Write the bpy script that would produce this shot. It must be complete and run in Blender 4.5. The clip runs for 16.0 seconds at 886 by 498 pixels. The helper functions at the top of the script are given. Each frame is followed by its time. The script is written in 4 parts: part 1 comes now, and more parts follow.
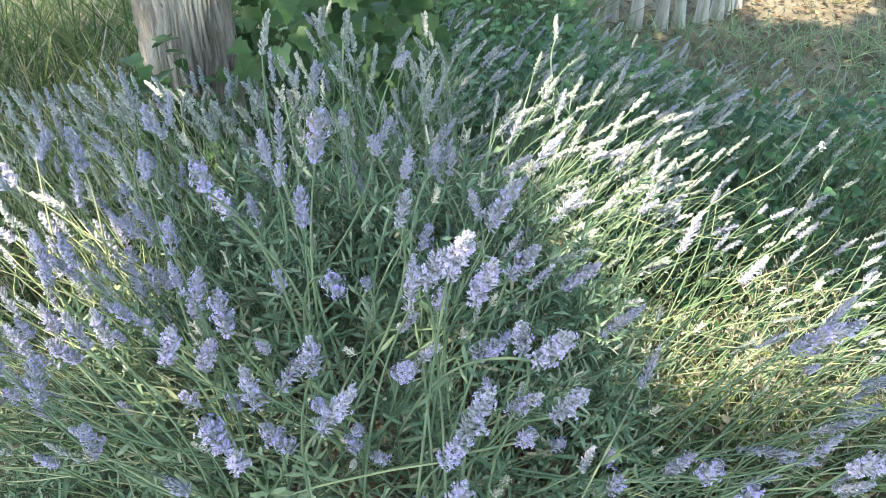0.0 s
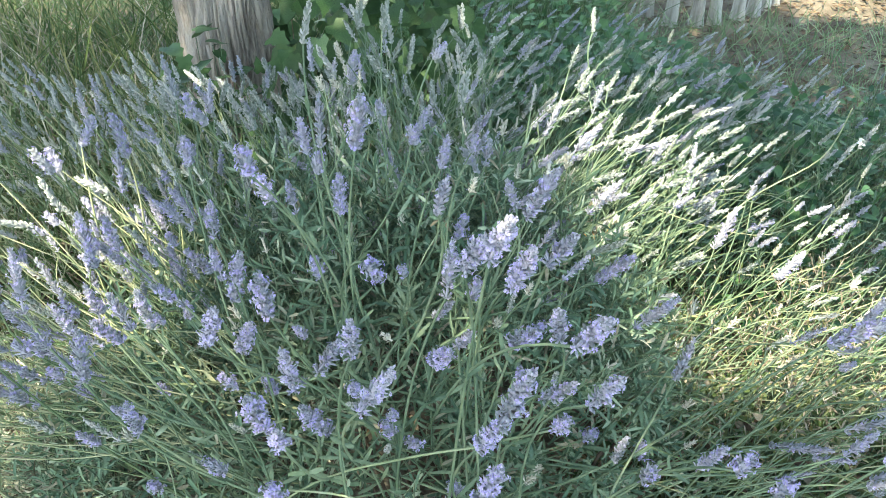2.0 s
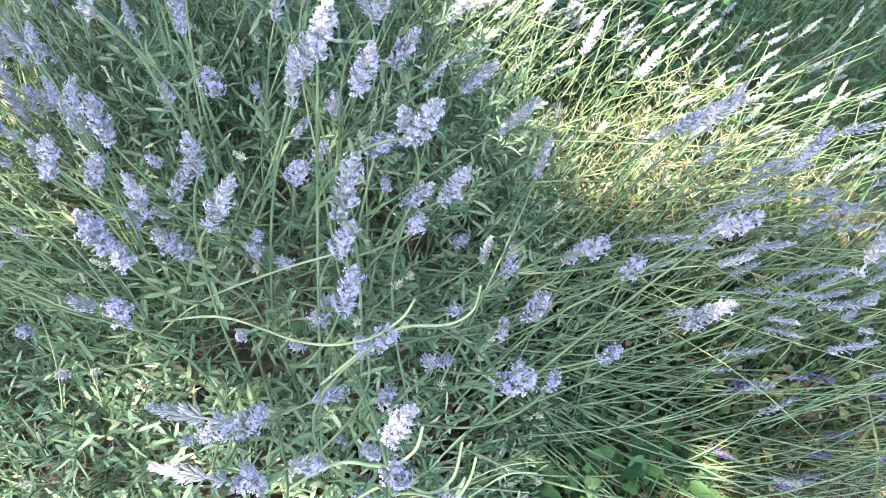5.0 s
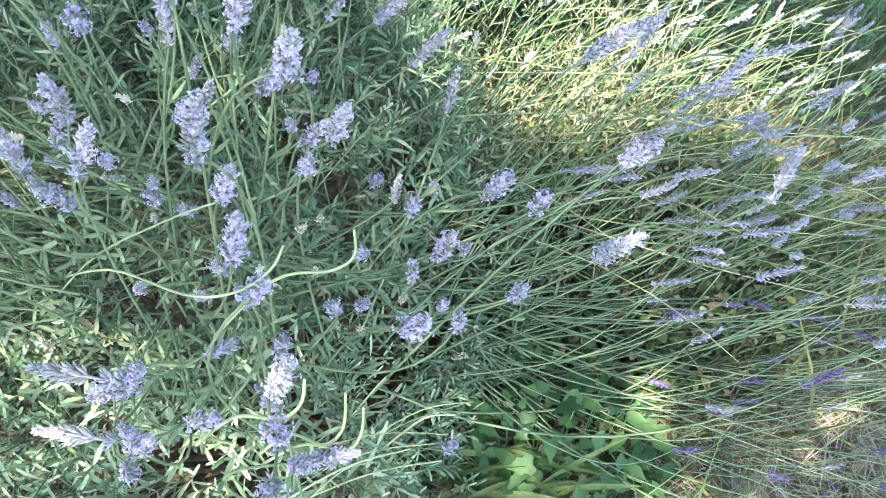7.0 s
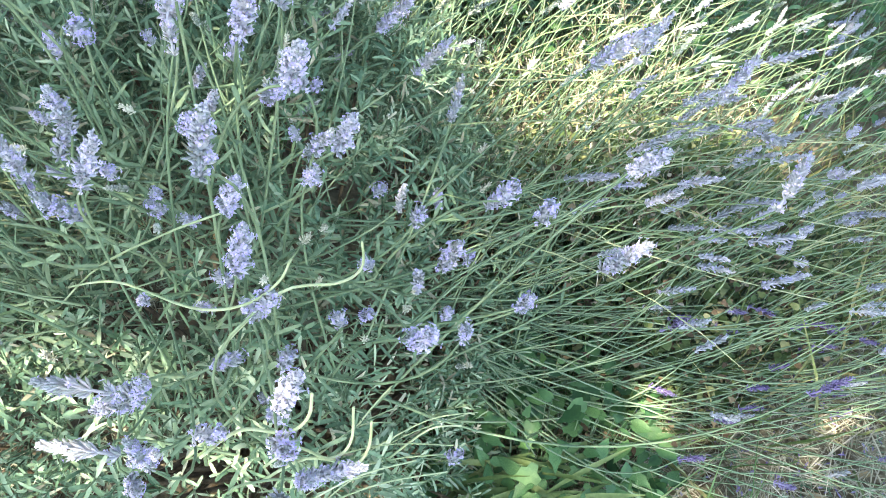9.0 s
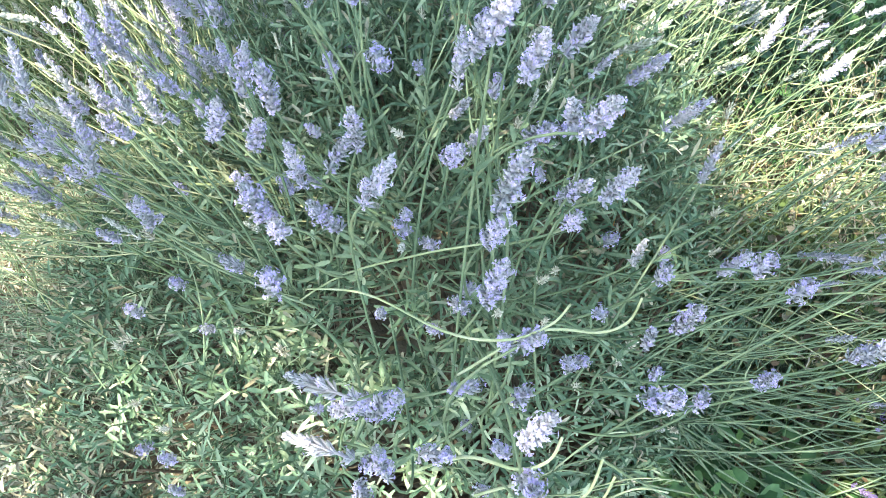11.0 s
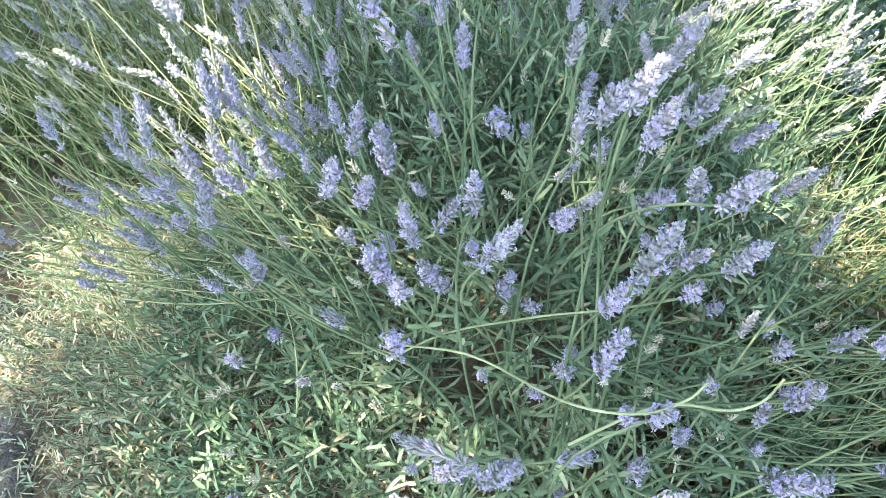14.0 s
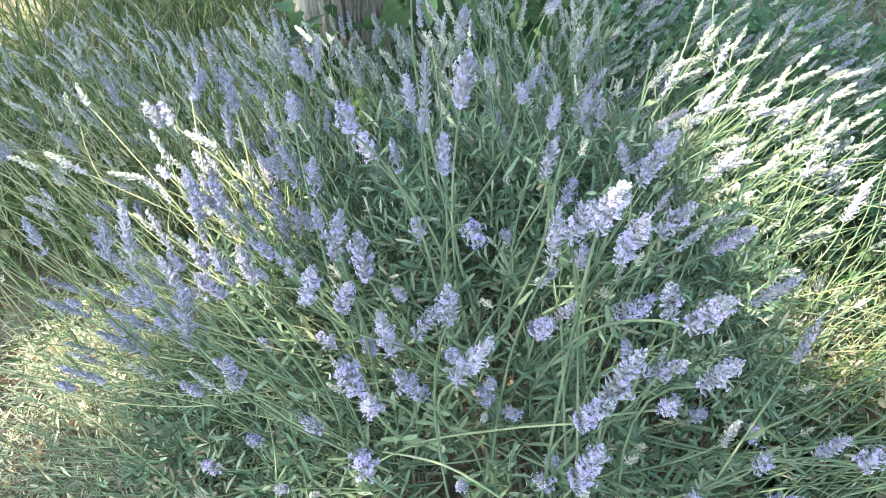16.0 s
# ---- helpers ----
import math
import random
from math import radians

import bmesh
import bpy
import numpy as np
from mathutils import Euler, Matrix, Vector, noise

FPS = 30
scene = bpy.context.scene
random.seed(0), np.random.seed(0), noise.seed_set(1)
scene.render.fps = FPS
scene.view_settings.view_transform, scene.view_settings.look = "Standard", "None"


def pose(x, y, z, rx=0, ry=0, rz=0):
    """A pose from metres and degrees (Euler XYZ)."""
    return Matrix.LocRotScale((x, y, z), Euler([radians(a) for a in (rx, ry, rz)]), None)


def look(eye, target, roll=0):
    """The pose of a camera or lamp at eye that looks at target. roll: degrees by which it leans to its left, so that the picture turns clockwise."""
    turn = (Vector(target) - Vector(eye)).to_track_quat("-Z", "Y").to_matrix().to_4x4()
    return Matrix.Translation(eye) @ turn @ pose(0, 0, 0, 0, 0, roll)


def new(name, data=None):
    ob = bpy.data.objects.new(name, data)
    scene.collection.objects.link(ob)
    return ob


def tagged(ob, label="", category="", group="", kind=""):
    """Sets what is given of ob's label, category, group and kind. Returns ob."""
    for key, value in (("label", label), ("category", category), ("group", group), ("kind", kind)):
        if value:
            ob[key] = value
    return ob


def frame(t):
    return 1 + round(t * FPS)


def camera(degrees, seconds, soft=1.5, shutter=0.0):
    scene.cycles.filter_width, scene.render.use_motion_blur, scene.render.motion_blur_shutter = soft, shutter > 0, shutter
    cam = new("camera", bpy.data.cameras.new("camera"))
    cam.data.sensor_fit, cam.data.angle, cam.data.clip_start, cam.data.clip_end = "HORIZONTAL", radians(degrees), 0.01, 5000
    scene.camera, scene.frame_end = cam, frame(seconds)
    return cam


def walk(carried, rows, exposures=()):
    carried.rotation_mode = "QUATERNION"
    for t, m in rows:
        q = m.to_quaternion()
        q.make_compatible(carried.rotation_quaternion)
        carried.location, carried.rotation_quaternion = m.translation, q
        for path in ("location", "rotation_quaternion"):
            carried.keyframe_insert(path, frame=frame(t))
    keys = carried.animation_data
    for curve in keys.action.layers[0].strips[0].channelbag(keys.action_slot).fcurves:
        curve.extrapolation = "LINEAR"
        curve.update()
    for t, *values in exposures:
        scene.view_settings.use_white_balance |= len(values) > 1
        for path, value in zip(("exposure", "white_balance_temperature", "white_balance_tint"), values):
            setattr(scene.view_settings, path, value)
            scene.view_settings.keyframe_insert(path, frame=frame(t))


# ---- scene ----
cam = camera(55.2, 16.0, 0.95)
PATH = [
    (0.0, (0.031, 0.0414, 1.2872), (-0.0173, 1.6998, 0.1703), -0.36),
    (0.5, (0.0253, 0.0367, 1.288), (-0.0672, 1.6954, 0.1743), -0.5),
    (1.0, (0.0165, 0.0334, 1.2882), (-0.1009, 1.6907, 0.1749), -0.53),
    (1.5, (0.0176, 0.0313, 1.2861), (-0.0971, 1.6827, 0.1637), -0.43),
    (2.0, (0.0231, 0.0321, 1.2854), (-0.0905, 1.6817, 0.1604), -0.66),
    (2.5, (0.0282, 0.0324, 1.2825), (-0.0794, 1.6616, 0.1275), -0.96),
    (3.0, (0.0389, 0.0304, 1.2796), (-0.0433, 1.6212, 0.0703), -1.11),
    (3.5, (0.0425, 0.023, 1.2728), (-0.0097, 1.5617, -0.0038), -0.89),
    (4.0, (0.0436, 0.0187, 1.2654), (0.0314, 1.5102, -0.067), -0.6),
    (4.5, (0.0535, 0.0157, 1.2598), (0.0964, 1.4629, -0.12), -0.29),
    (4.7, (0.0573, 0.0167, 1.2593), (0.1283, 1.4505, -0.1332), -0.14),
    (6.8, (0.1148, 0.0331, 1.2406), (0.2805, 1.3374, -0.2665), 0.33),
    (7.0, (0.1177, 0.0346, 1.2396), (0.2881, 1.3329, -0.272), 0.26),
    (7.5, (0.121, 0.0382, 1.2372), (0.3089, 1.3259, -0.2815), 0.44),
    (8.0, (0.1198, 0.039, 1.2375), (0.3087, 1.3227, -0.2845), 0.29),
    (8.2, (0.1179, 0.0392, 1.2375), (0.3049, 1.3274, -0.2809), 0.27),
    (10.3, (0.0863, 0.0448, 1.2434), (0.0862, 1.4024, -0.2253), -1.55),
    (10.5, (0.0737, 0.0443, 1.2447), (0.0011, 1.4119, -0.2129), -2.06),
    (11.0, (0.0482, 0.041, 1.2498), (-0.1529, 1.4152, -0.1894), -2.98),
    (11.5, (0.0337, 0.0423, 1.2512), (-0.2541, 1.4023, -0.1868), -3.58),
    (12.0, (0.0263, 0.0447, 1.2511), (-0.3111, 1.4077, -0.1732), -4.21),
    (12.5, (0.019, 0.043, 1.252), (-0.321, 1.4104, -0.1674), -4.4),
    (13.0, (0.0117, 0.0417, 1.2519), (-0.3278, 1.4144, -0.1625), -4.56),
    (13.5, (0.0097, 0.0426, 1.2555), (-0.3385, 1.4375, -0.1349), -4.66),
    (14.0, (0.0075, 0.0434, 1.255), (-0.3399, 1.4826, -0.0897), -4.5),
    (14.5, (0.0144, 0.0459, 1.2599), (-0.3279, 1.5382, -0.027), -4.38),
    (15.0, (0.0158, 0.0491, 1.2638), (-0.3246, 1.5625, 0.0014), -4.26),
    (15.5, (0.0217, 0.0526, 1.2689), (-0.3212, 1.5978, 0.0464), -3.92),
    (16.0, (0.0223, 0.0568, 1.2707), (-0.3346, 1.6233, 0.0795), -3.89),
]
walk(cam, [(t, look(eye, target, roll)) for t, eye, target, roll in PATH], [(0.0, 2.56, 7850, 0.5), (3.0, 2.64, 7850, 0.5), (4.0, 2.82, 7850, 0.5), (4.5, 2.92, 7850, 0.5), (7.0, 3.1, 7850, 0.5), (10.5, 3.05, 7850, 0.5), (12.0, 2.96, 7850, 0.5), (16.0, 2.82, 7850, 0.5)])

# ---------------------------------------------------------------- light
SUN_AZ, SUN_EL = radians(215), radians(58)      # azimuth clockwise from +y, elevation
TO_SUN = Vector((math.sin(SUN_AZ) * math.cos(SUN_EL), math.cos(SUN_AZ) * math.cos(SUN_EL), math.sin(SUN_EL)))
world = bpy.data.worlds.new("sky")
world.use_nodes = True
scene.world = world
sky = world.node_tree.nodes.new("ShaderNodeTexSky")
sky.sky_type, sky.sun_disc = "NISHITA", False
sky.sun_elevation, sky.sun_rotation = SUN_EL, SUN_AZ
world.node_tree.links.new(sky.outputs[0], world.node_tree.nodes["Background"].inputs[0])
world.node_tree.nodes["Background"].inputs[1].default_value = 0.15
sun = new("sun", bpy.data.lights.new("sun", "SUN"))
sun.data.energy, sun.data.angle, sun.data.color = 3.0, radians(0.55), (1.0, 0.93, 0.82)
sun.matrix_world = look(TO_SUN * 20, (0, 0, 0))


# ---------------------------------------------------------------- materials
def material(name, ramp, scale=40.0, rough=0.7, bump=0.15, fine=400.0, translucent=0.0, island=0.25, spec=0.3, stretch=(1, 1, 1)):
    """A surface with colour variation at two scales and a fine relief; island: how far single pieces differ in tone."""
    m = bpy.data.materials.new(name)
    m.use_nodes = True
    nt = m.node_tree
    n, l = nt.nodes, nt.links
    bsdf = n["Principled BSDF"]
    bsdf.inputs["Roughness"].default_value = rough
    bsdf.inputs["Specular IOR Level"].default_value = spec
    tc = n.new("ShaderNodeTexCoord")
    mp = n.new("ShaderNodeMapping")
    mp.inputs["Scale"].default_value = stretch
    l.new(tc.outputs["Object"], mp.inputs[0])
    big = n.new("ShaderNodeTexNoise")
    big.inputs["Scale"].default_value, big.inputs["Detail"].default_value = scale, 4
    small = n.new("ShaderNodeTexNoise")
    small.inputs["Scale"].default_value, small.inputs["Detail"].default_value = fine, 3
    l.new(mp.outputs[0], big.inputs[0])
    l.new(mp.outputs[0], small.inputs[0])
    geo = n.new("ShaderNodeNewGeometry")
    mix = n.new("ShaderNodeMath")
    mix.operation = "MULTIPLY_ADD"
    mix.inputs[1].default_value, mix.inputs[2].default_value = island, -island / 2
    l.new(geo.outputs["Random Per Island"], mix.inputs[0])
    add = n.new("ShaderNodeMath")
    l.new(mix.outputs[0], add.inputs[0])
    l.new(big.outputs["Fac"], add.inputs[1])
    obi = n.new("ShaderNodeObjectInfo")
    omul = n.new("ShaderNodeMath")
    omul.operation = "MULTIPLY_ADD"
    omul.inputs[1].default_value, omul.inputs[2].default_value = island * 0.6, -island * 0.3
    l.new(obi.outputs["Random"], omul.inputs[0])
    add3 = n.new("ShaderNodeMath")
    l.new(omul.outputs[0], add3.inputs[0])
    l.new(add.outputs[0], add3.inputs[1])
    add2 = n.new("ShaderNodeMath")
    add2.operation = "MULTIPLY_ADD"
    add2.inputs[1].default_value = 0.3
    l.new(small.outputs["Fac"], add2.inputs[0])
    l.new(add3.outputs[0], add2.inputs[2])
    sub = n.new("ShaderNodeMath")
    sub.operation = "SUBTRACT"
    sub.inputs[1].default_value = 0.15
    l.new(add2.outputs[0], sub.inputs[0])
    cr = n.new("ShaderNodeValToRGB")
    cr.color_ramp.elements[0].position, cr.color_ramp.elements[1].position = 0.25, 0.75
    while len(cr.color_ramp.elements) < len(ramp):
        cr.color_ramp.elements.new(0.5)
    for i, c in enumerate(ramp):
        cr.color_ramp.elements[i].position = 0.25 + 0.5 * i / (len(ramp) - 1)
        cr.color_ramp.elements[i].color = (*c, 1)
    l.new(sub.outputs[0], cr.inputs[0])
    l.new(cr.outputs[0], bsdf.inputs["Base Color"])
    if bump:
        bp = n.new("ShaderNodeBump")
        bp.inputs["Strength"].default_value, bp.inputs["Distance"].default_value = bump, 0.004
        l.new(small.outputs["Fac"], bp.inputs["Height"])
        l.new(bp.outputs[0], bsdf.inputs["Normal"])
    if translucent:
        tr = n.new("ShaderNodeBsdfTranslucent")
        ms = n.new("ShaderNodeMixShader")
        ms.inputs[0].default_value = translucent
        l.new(cr.outputs[0], tr.inputs[0])
        l.new(bsdf.outputs[0], ms.inputs[1])
        l.new(tr.outputs[0], ms.inputs[2])
        l.new(ms.outputs[0], n["Material Output"].inputs[0])
    return m


M_LEAF = material("lavender_leaf", [(0.08, 0.148, 0.098), (0.175, 0.262, 0.176), (0.36, 0.425, 0.32)], 14, 0.75, 0.1, 300, 0.12, 0.5)
M_STEM = material("lavender_stem", [(0.08, 0.135, 0.085), (0.135, 0.2, 0.13), (0.235, 0.3, 0.195)], 20, 0.65, 0.1, 300, 0.12, 0.35)
M_STEM_PALE = material("pale_stem", [(0.2, 0.27, 0.155), (0.3, 0.365, 0.23), (0.44, 0.48, 0.35)], 20, 0.6, 0.1, 300, 0.12, 0.3)
M_WOOD = material("lavender_wood", [(0.03, 0.022, 0.016), (0.075, 0.055, 0.04), (0.15, 0.115, 0.085)], 60, 0.9, 0.5, 400, 0, 0.3)
M_CALYX = material("lavender_calyx", [(0.32, 0.35, 0.39), (0.41, 0.425, 0.52), (0.52, 0.52, 0.63)], 60, 0.8, 0.2, 900, 0.4, 0.8)
M_COROLLA = material("lavender_corolla", [(0.36, 0.33, 0.62), (0.44, 0.405, 0.70), (0.57, 0.525, 0.79)], 80, 0.6, 0.1, 900, 0.3, 0.5)
M_BUD = material("lavender_bud", [(0.22, 0.265, 0.235), (0.34, 0.375, 0.365), (0.50, 0.51, 0.51)], 60, 0.8, 0.2, 900, 0.2, 0.8)
M_DEEP = material("faded_violet", [(0.13, 0.10, 0.24), (0.19, 0.15, 0.33), (0.3, 0.27, 0.44)], 60, 0.8, 0.2, 900, 0.2, 0.5)
M_BARK = material("shaggy_bark", [(0.16, 0.135, 0.118), (0.37, 0.325, 0.295), (0.53, 0.48, 0.445)], 9, 0.9, 1.0, 110, 0, 0.25, stretch=(3, 3, 0.6))
M_PALE = material("pale_bark", [(0.24, 0.22, 0.19), (0.42, 0.4, 0.36), (0.56, 0.54, 0.5)], 14, 0.85, 0.6, 150, 0, 0.1, stretch=(5, 5, 0.6))
M_IVY = material("ivy_leaf", [(0.02, 0.05, 0.018), (0.035, 0.085, 0.03), (0.075, 0.145, 0.055)], 30, 0.5, 0.1, 200, 0.12, 0.5, 0.35)
M_WEED = material("weed_leaf", [(0.027, 0.085, 0.035), (0.055, 0.14, 0.053), (0.11, 0.215, 0.082)], 30, 0.5, 0.1, 200, 0.25, 0.5, 0.4)
M_TUFT = material("narrow_leaf", [(0.07, 0.125, 0.045), (0.13, 0.195, 0.075), (0.23, 0.29, 0.14)], 20, 0.55, 0.1, 200, 0.25, 0.5, 0.4)
M_YELLOW = material("yellowing_weed", [(0.06, 0.1, 0.035), (0.14, 0.175, 0.075), (0.32, 0.3, 0.16)], 14, 0.7, 0.1, 200, 0.25, 0.7)
M_DRY_HEAD = material("dried_head", [(0.4, 0.4, 0.34), (0.58, 0.57, 0.5), (0.74, 0.72, 0.68)], 60, 0.85, 0.2, 900, 0.2, 0.6)
M_SPRIG = material("dry_sprig", [(0.3, 0.14, 0.04), (0.5, 0.26, 0.09), (0.62, 0.38, 0.16)], 30, 0.8, 0.2, 300, 0, 0.3)
M_WHITE = material("white_petal", [(0.7, 0.72, 0.74), (0.8, 0.82, 0.84), (0.86, 0.88, 0.9)], 30, 0.5, 0, 300, 0.3, 0.1)
M_GRASS = material("grass_blade", [(0.05, 0.09, 0.03), (0.12, 0.16, 0.06), (0.34, 0.31, 0.16)], 10, 0.7, 0.1, 200, 0.2, 0.6)
M_MIXED_STEM = material("yellow_green_stem", [(0.09, 0.145, 0.075), (0.17, 0.23, 0.12), (0.36, 0.38, 0.24)], 6, 0.65, 0.1, 300, 0.15, 0.8)
M_UNDER = material("undergrowth_blade", [(0.05, 0.13, 0.05), (0.11, 0.21, 0.09), (0.25, 0.34, 0.19)], 10, 0.6, 0.1, 200, 0.2, 0.6)
M_GRASS_GREEN = material("green_grass", [(0.04, 0.09, 0.03), (0.08, 0.15, 0.06), (0.16, 0.24, 0.12)], 10, 0.7, 0.1, 200, 0.2, 0.5)
M_STRAW = material("dry_straw", [(0.18, 0.155, 0.115), (0.33, 0.295, 0.235), (0.52, 0.48, 0.41)], 20, 0.8, 0.2, 300, 0.1, 0.6)
M_STRAW_GREY = material("bleached_straw", [(0.16, 0.15, 0.11), (0.32, 0.31, 0.24), (0.5, 0.48, 0.38)], 20, 0.8, 0.2, 300, 0.1, 0.6)
M_LITTER = material("dry_leaf", [(0.06, 0.04, 0.025), (0.14, 0.095, 0.06), (0.28, 0.21, 0.13)], 20, 0.8, 0.2, 300, 0.1, 0.7)
M_SOIL = material("soil", [(0.06, 0.046, 0.033), (0.13, 0.107, 0.078), (0.23, 0.195, 0.15)], 5, 0.95, 1.0, 90, 0, 0)
M_ASPHALT = material("asphalt", [(0.06, 0.06, 0.062), (0.13, 0.128, 0.126), (0.26, 0.25, 0.24)], 24, 0.9, 1.0, 190, 0, 0)
M_GRIT = material("grit", [(0.06, 0.06, 0.06), (0.16, 0.155, 0.15), (0.34, 0.32, 0.3)], 30, 0.85, 0.5, 300, 0, 0.7)
M_CROWN = material("crown_leaf", [(0.04, 0.09, 0.02), (0.07, 0.14, 0.035), (0.12, 0.2, 0.05)], 5, 0.5, 0.0, 100, 0.25, 0.4)


# ---------------------------------------------------------------- mesh helpers
class Pile:
    """Gathers vertices and faces of many small pieces for one mesh."""

    def __init__(self):
        self.v, self.f, self.m = [], [], []

    def add(self, verts, faces, mat=0):
        k = len(self.v)
        self.v.extend(verts)
        self.f.extend([tuple(i + k for i in f) for f in faces])
        self.m.extend([mat] * len(faces))

    def mesh(self, name, mats, smooth=True):
        me = bpy.data.meshes.new(name)
        me.from_pydata([tuple(p) for p in self.v], [], self.f)
        for mt in mats:
            me.materials.append(mt)
        me.polygons.foreach_set("material_index", self.m)
        me.polygons.foreach_set("use_smooth", [smooth] * len(self.f))
        me.update()
        return me


def child(name, mesh, parent, label=""):
    ob = new(name, mesh)
    ob.parent = parent
    if label:
        tagged(ob, label)
    return ob


def basis(axis):
    """Two unit vectors square to axis and to one another."""
    a = Vector(axis).normalized()
    u = a.cross(Vector((0, 0, 1)) if abs(a.z) < 0.9 else Vector((1, 0, 0))).normalized()
    return a, u, a.cross(u)


def tube(pile, pts, radii, sides=5, mat=0, cap=True):
    rings, prev = [], None
    n = len(pts)
    verts = []
    for i, p in enumerate(pts):
        d = (Vector(pts[min(i + 1, n - 1)]) - Vector(pts[max(i - 1, 0)]))
        a, u, w = basis(d if d.length > 1e-9 else (0, 0, 1))
        if prev is not None:
            u = (prev - a * prev.dot(a)).normalized()
            w = a.cross(u)
        prev = u
        for k in range(sides):
            g = 2 * math.pi * k / sides
            verts.append(Vector(p) + (u * math.cos(g) + w * math.sin(g)) * radii[i])
    faces = []
    for i in range(n - 1):
        for k in range(sides):
            k2 = (k + 1) % sides
            faces.append((i * sides + k, i * sides + k2, (i + 1) * sides + k2, (i + 1) * sides + k))
    if cap:
        faces.append(tuple(range((n - 1) * sides, n * sides)))
    pile.add(verts, faces, mat)


def blade(pile, root, along, side, length, width, droop=0.0, segs=3, tip=0.35, mat=0, fold=0.15, base=0.45):
    """One narrow leaf: a folded strip that bends down along its length."""
    a, s = Vector(along).normalized(), Vector(side).normalized()
    up = s.cross(a).normalized()
    verts, faces = [], []
    for i in range(segs + 1):
        t = i / segs
        w = width * (base + (1 - base) * min(1, t * 2.2)) if t < 0.5 else width * (1 - (1 - tip) * ((t - 0.5) * 2) ** 2)
        c = Vector(root) + a * (length * t) - up * (droop * length * t * t)
        verts += [c - s * w / 2 + up * (fold * w), c, c + s * w / 2 + up * (fold * w)]
    for i in range(segs):
        k = 3 * i
        faces += [(k, k + 1, k + 4, k + 3), (k + 1, k + 2, k + 5, k + 4)]
    pile.add(verts, faces, mat)


def bezier(p0, p1, p2, n):
    return [p0 * (1 - t) ** 2 + p1 * (2 * t * (1 - t)) + p2 * t ** 2 for t in (i / n for i in range(n + 1))]


R = random.Random(7)


def rand(a, b):
    return R.uniform(a, b)


def rand_dir(flat=1.0):
    while True:
        v = Vector((rand(-1, 1), rand(-1, 1), rand(-1, 1) * flat))
        if 0.05 < v.length < 1:
            return v.normalized()


# ---------------------------------------------------------------- ground
def ground_height(x, y):
    d = math.hypot(x, y)
    h = 0.012 * noise.noise((x * 2.3, y * 2.3, 1.0)) + 0.006 * noise.noise((x * 9, y * 9, 4.0))
    return h * min(1, max(0.0, 9 - d) / 4)


def grid_mesh(name, xs, ys, zfun, mat):
    verts = [(x, y, zfun(x, y)) for y in ys for x in xs]
    w = len(xs)
    faces = [(j * w + i, j * w + i + 1, (j + 1) * w + i + 1, (j + 1) * w + i) for j in range(len(ys) - 1) for i in range(w - 1)]
    me = bpy.data.meshes.new(name)
    me.from_pydata(verts, [], faces)
    me.materials.append(mat)
    me.polygons.foreach_set("use_smooth", [True] * len(faces))
    return me


def axis_steps(near, fine):
    out, x = [], -near
    while x <= near + 1e-6:
        out.append(x)
        x += fine
    far = near
    while far < 400:
        far *= 1.6
        out = [-far] + out + [far]
    return out


ground = tagged(new("ground", grid_mesh("ground", axis_steps(4.2, 0.06), axis_steps(4.2, 0.06), ground_height, M_SOIL)),
                "brown bare soil under the lavender and trees", "ground", kind="structure")


def path_edge(x):
    """The far edge of the asphalt path, along x."""
    e = 0.12 + 0.78 / (1 + math.exp((x + 0.825) * 16))
    return e + 0.03 * noise.noise((x * 6, 2.0, 0.0)) + 0.015 * noise.noise((x * 22, 7.0, 0.0))


def path_mesh():
    p = Pile()
    xs = [-30, -12, -5] + [-3 + 0.04 * i for i in range(151)] + [5, 12, 30]
    cols = 10
    verts = []
    for x in xs:
        e = path_edge(max(-3, min(3, x)))
        for j in range(cols + 1):
            y = e - 2.6 * (j / cols) ** 1.6
            z = 0.022 + 0.004 * noise.noise((x * 5, y * 5, 0.0))
            if j == 0:
                z = -0.02
            verts.append((x, y, z))
    c = cols + 1
    p.add(verts, [(i * c + j, i * c + j + 1, (i + 1) * c + j + 1, (i + 1) * c + j) for i in range(len(xs) - 1) for j in range(cols)])
    return p.mesh("asphalt_path", [M_ASPHALT])


tagged(new("path", path_mesh()), "dark grey worn asphalt path beside the lavender", "path", kind="structure")


def scatter(count, x0, x1, y0, y1, keep=None):
    for _ in range(count):
        x, y = rand(x0, x1), rand(y0, y1)
        if keep is None or keep(x, y):
            yield x, y


def grit_mesh():
    p = Pile()
    for x, y in scatter(5200, -1.5, -0.6, 0.3, 1.05):
        if y > path_edge(x) + rand(-0.1, 0.06):
            continue
        r = rand(0.001, 0.004) * (1.6 if R.random() < 0.05 else 1)
        c = Vector((x, y, 0.022 + r * 0.4))
        vs = [c + Vector((math.cos(g) * r * rand(0.7, 1.2), math.sin(g) * r * rand(0.7, 1.2), rand(-0.3, 0.2) * r)) for g in (0.3, 1.5, 2.8, 4.0, 5.3)]
        vs.append(c + Vector((0, 0, r * rand(0.5, 0.9))))
        p.add(vs, [(i, (i + 1) % 5, 5) for i in range(5)])
    return p.mesh("grit", [M_GRIT], False)


tagged(new("grit", grit_mesh()), "loose grey grit on the asphalt", "gravel", kind="stuff")


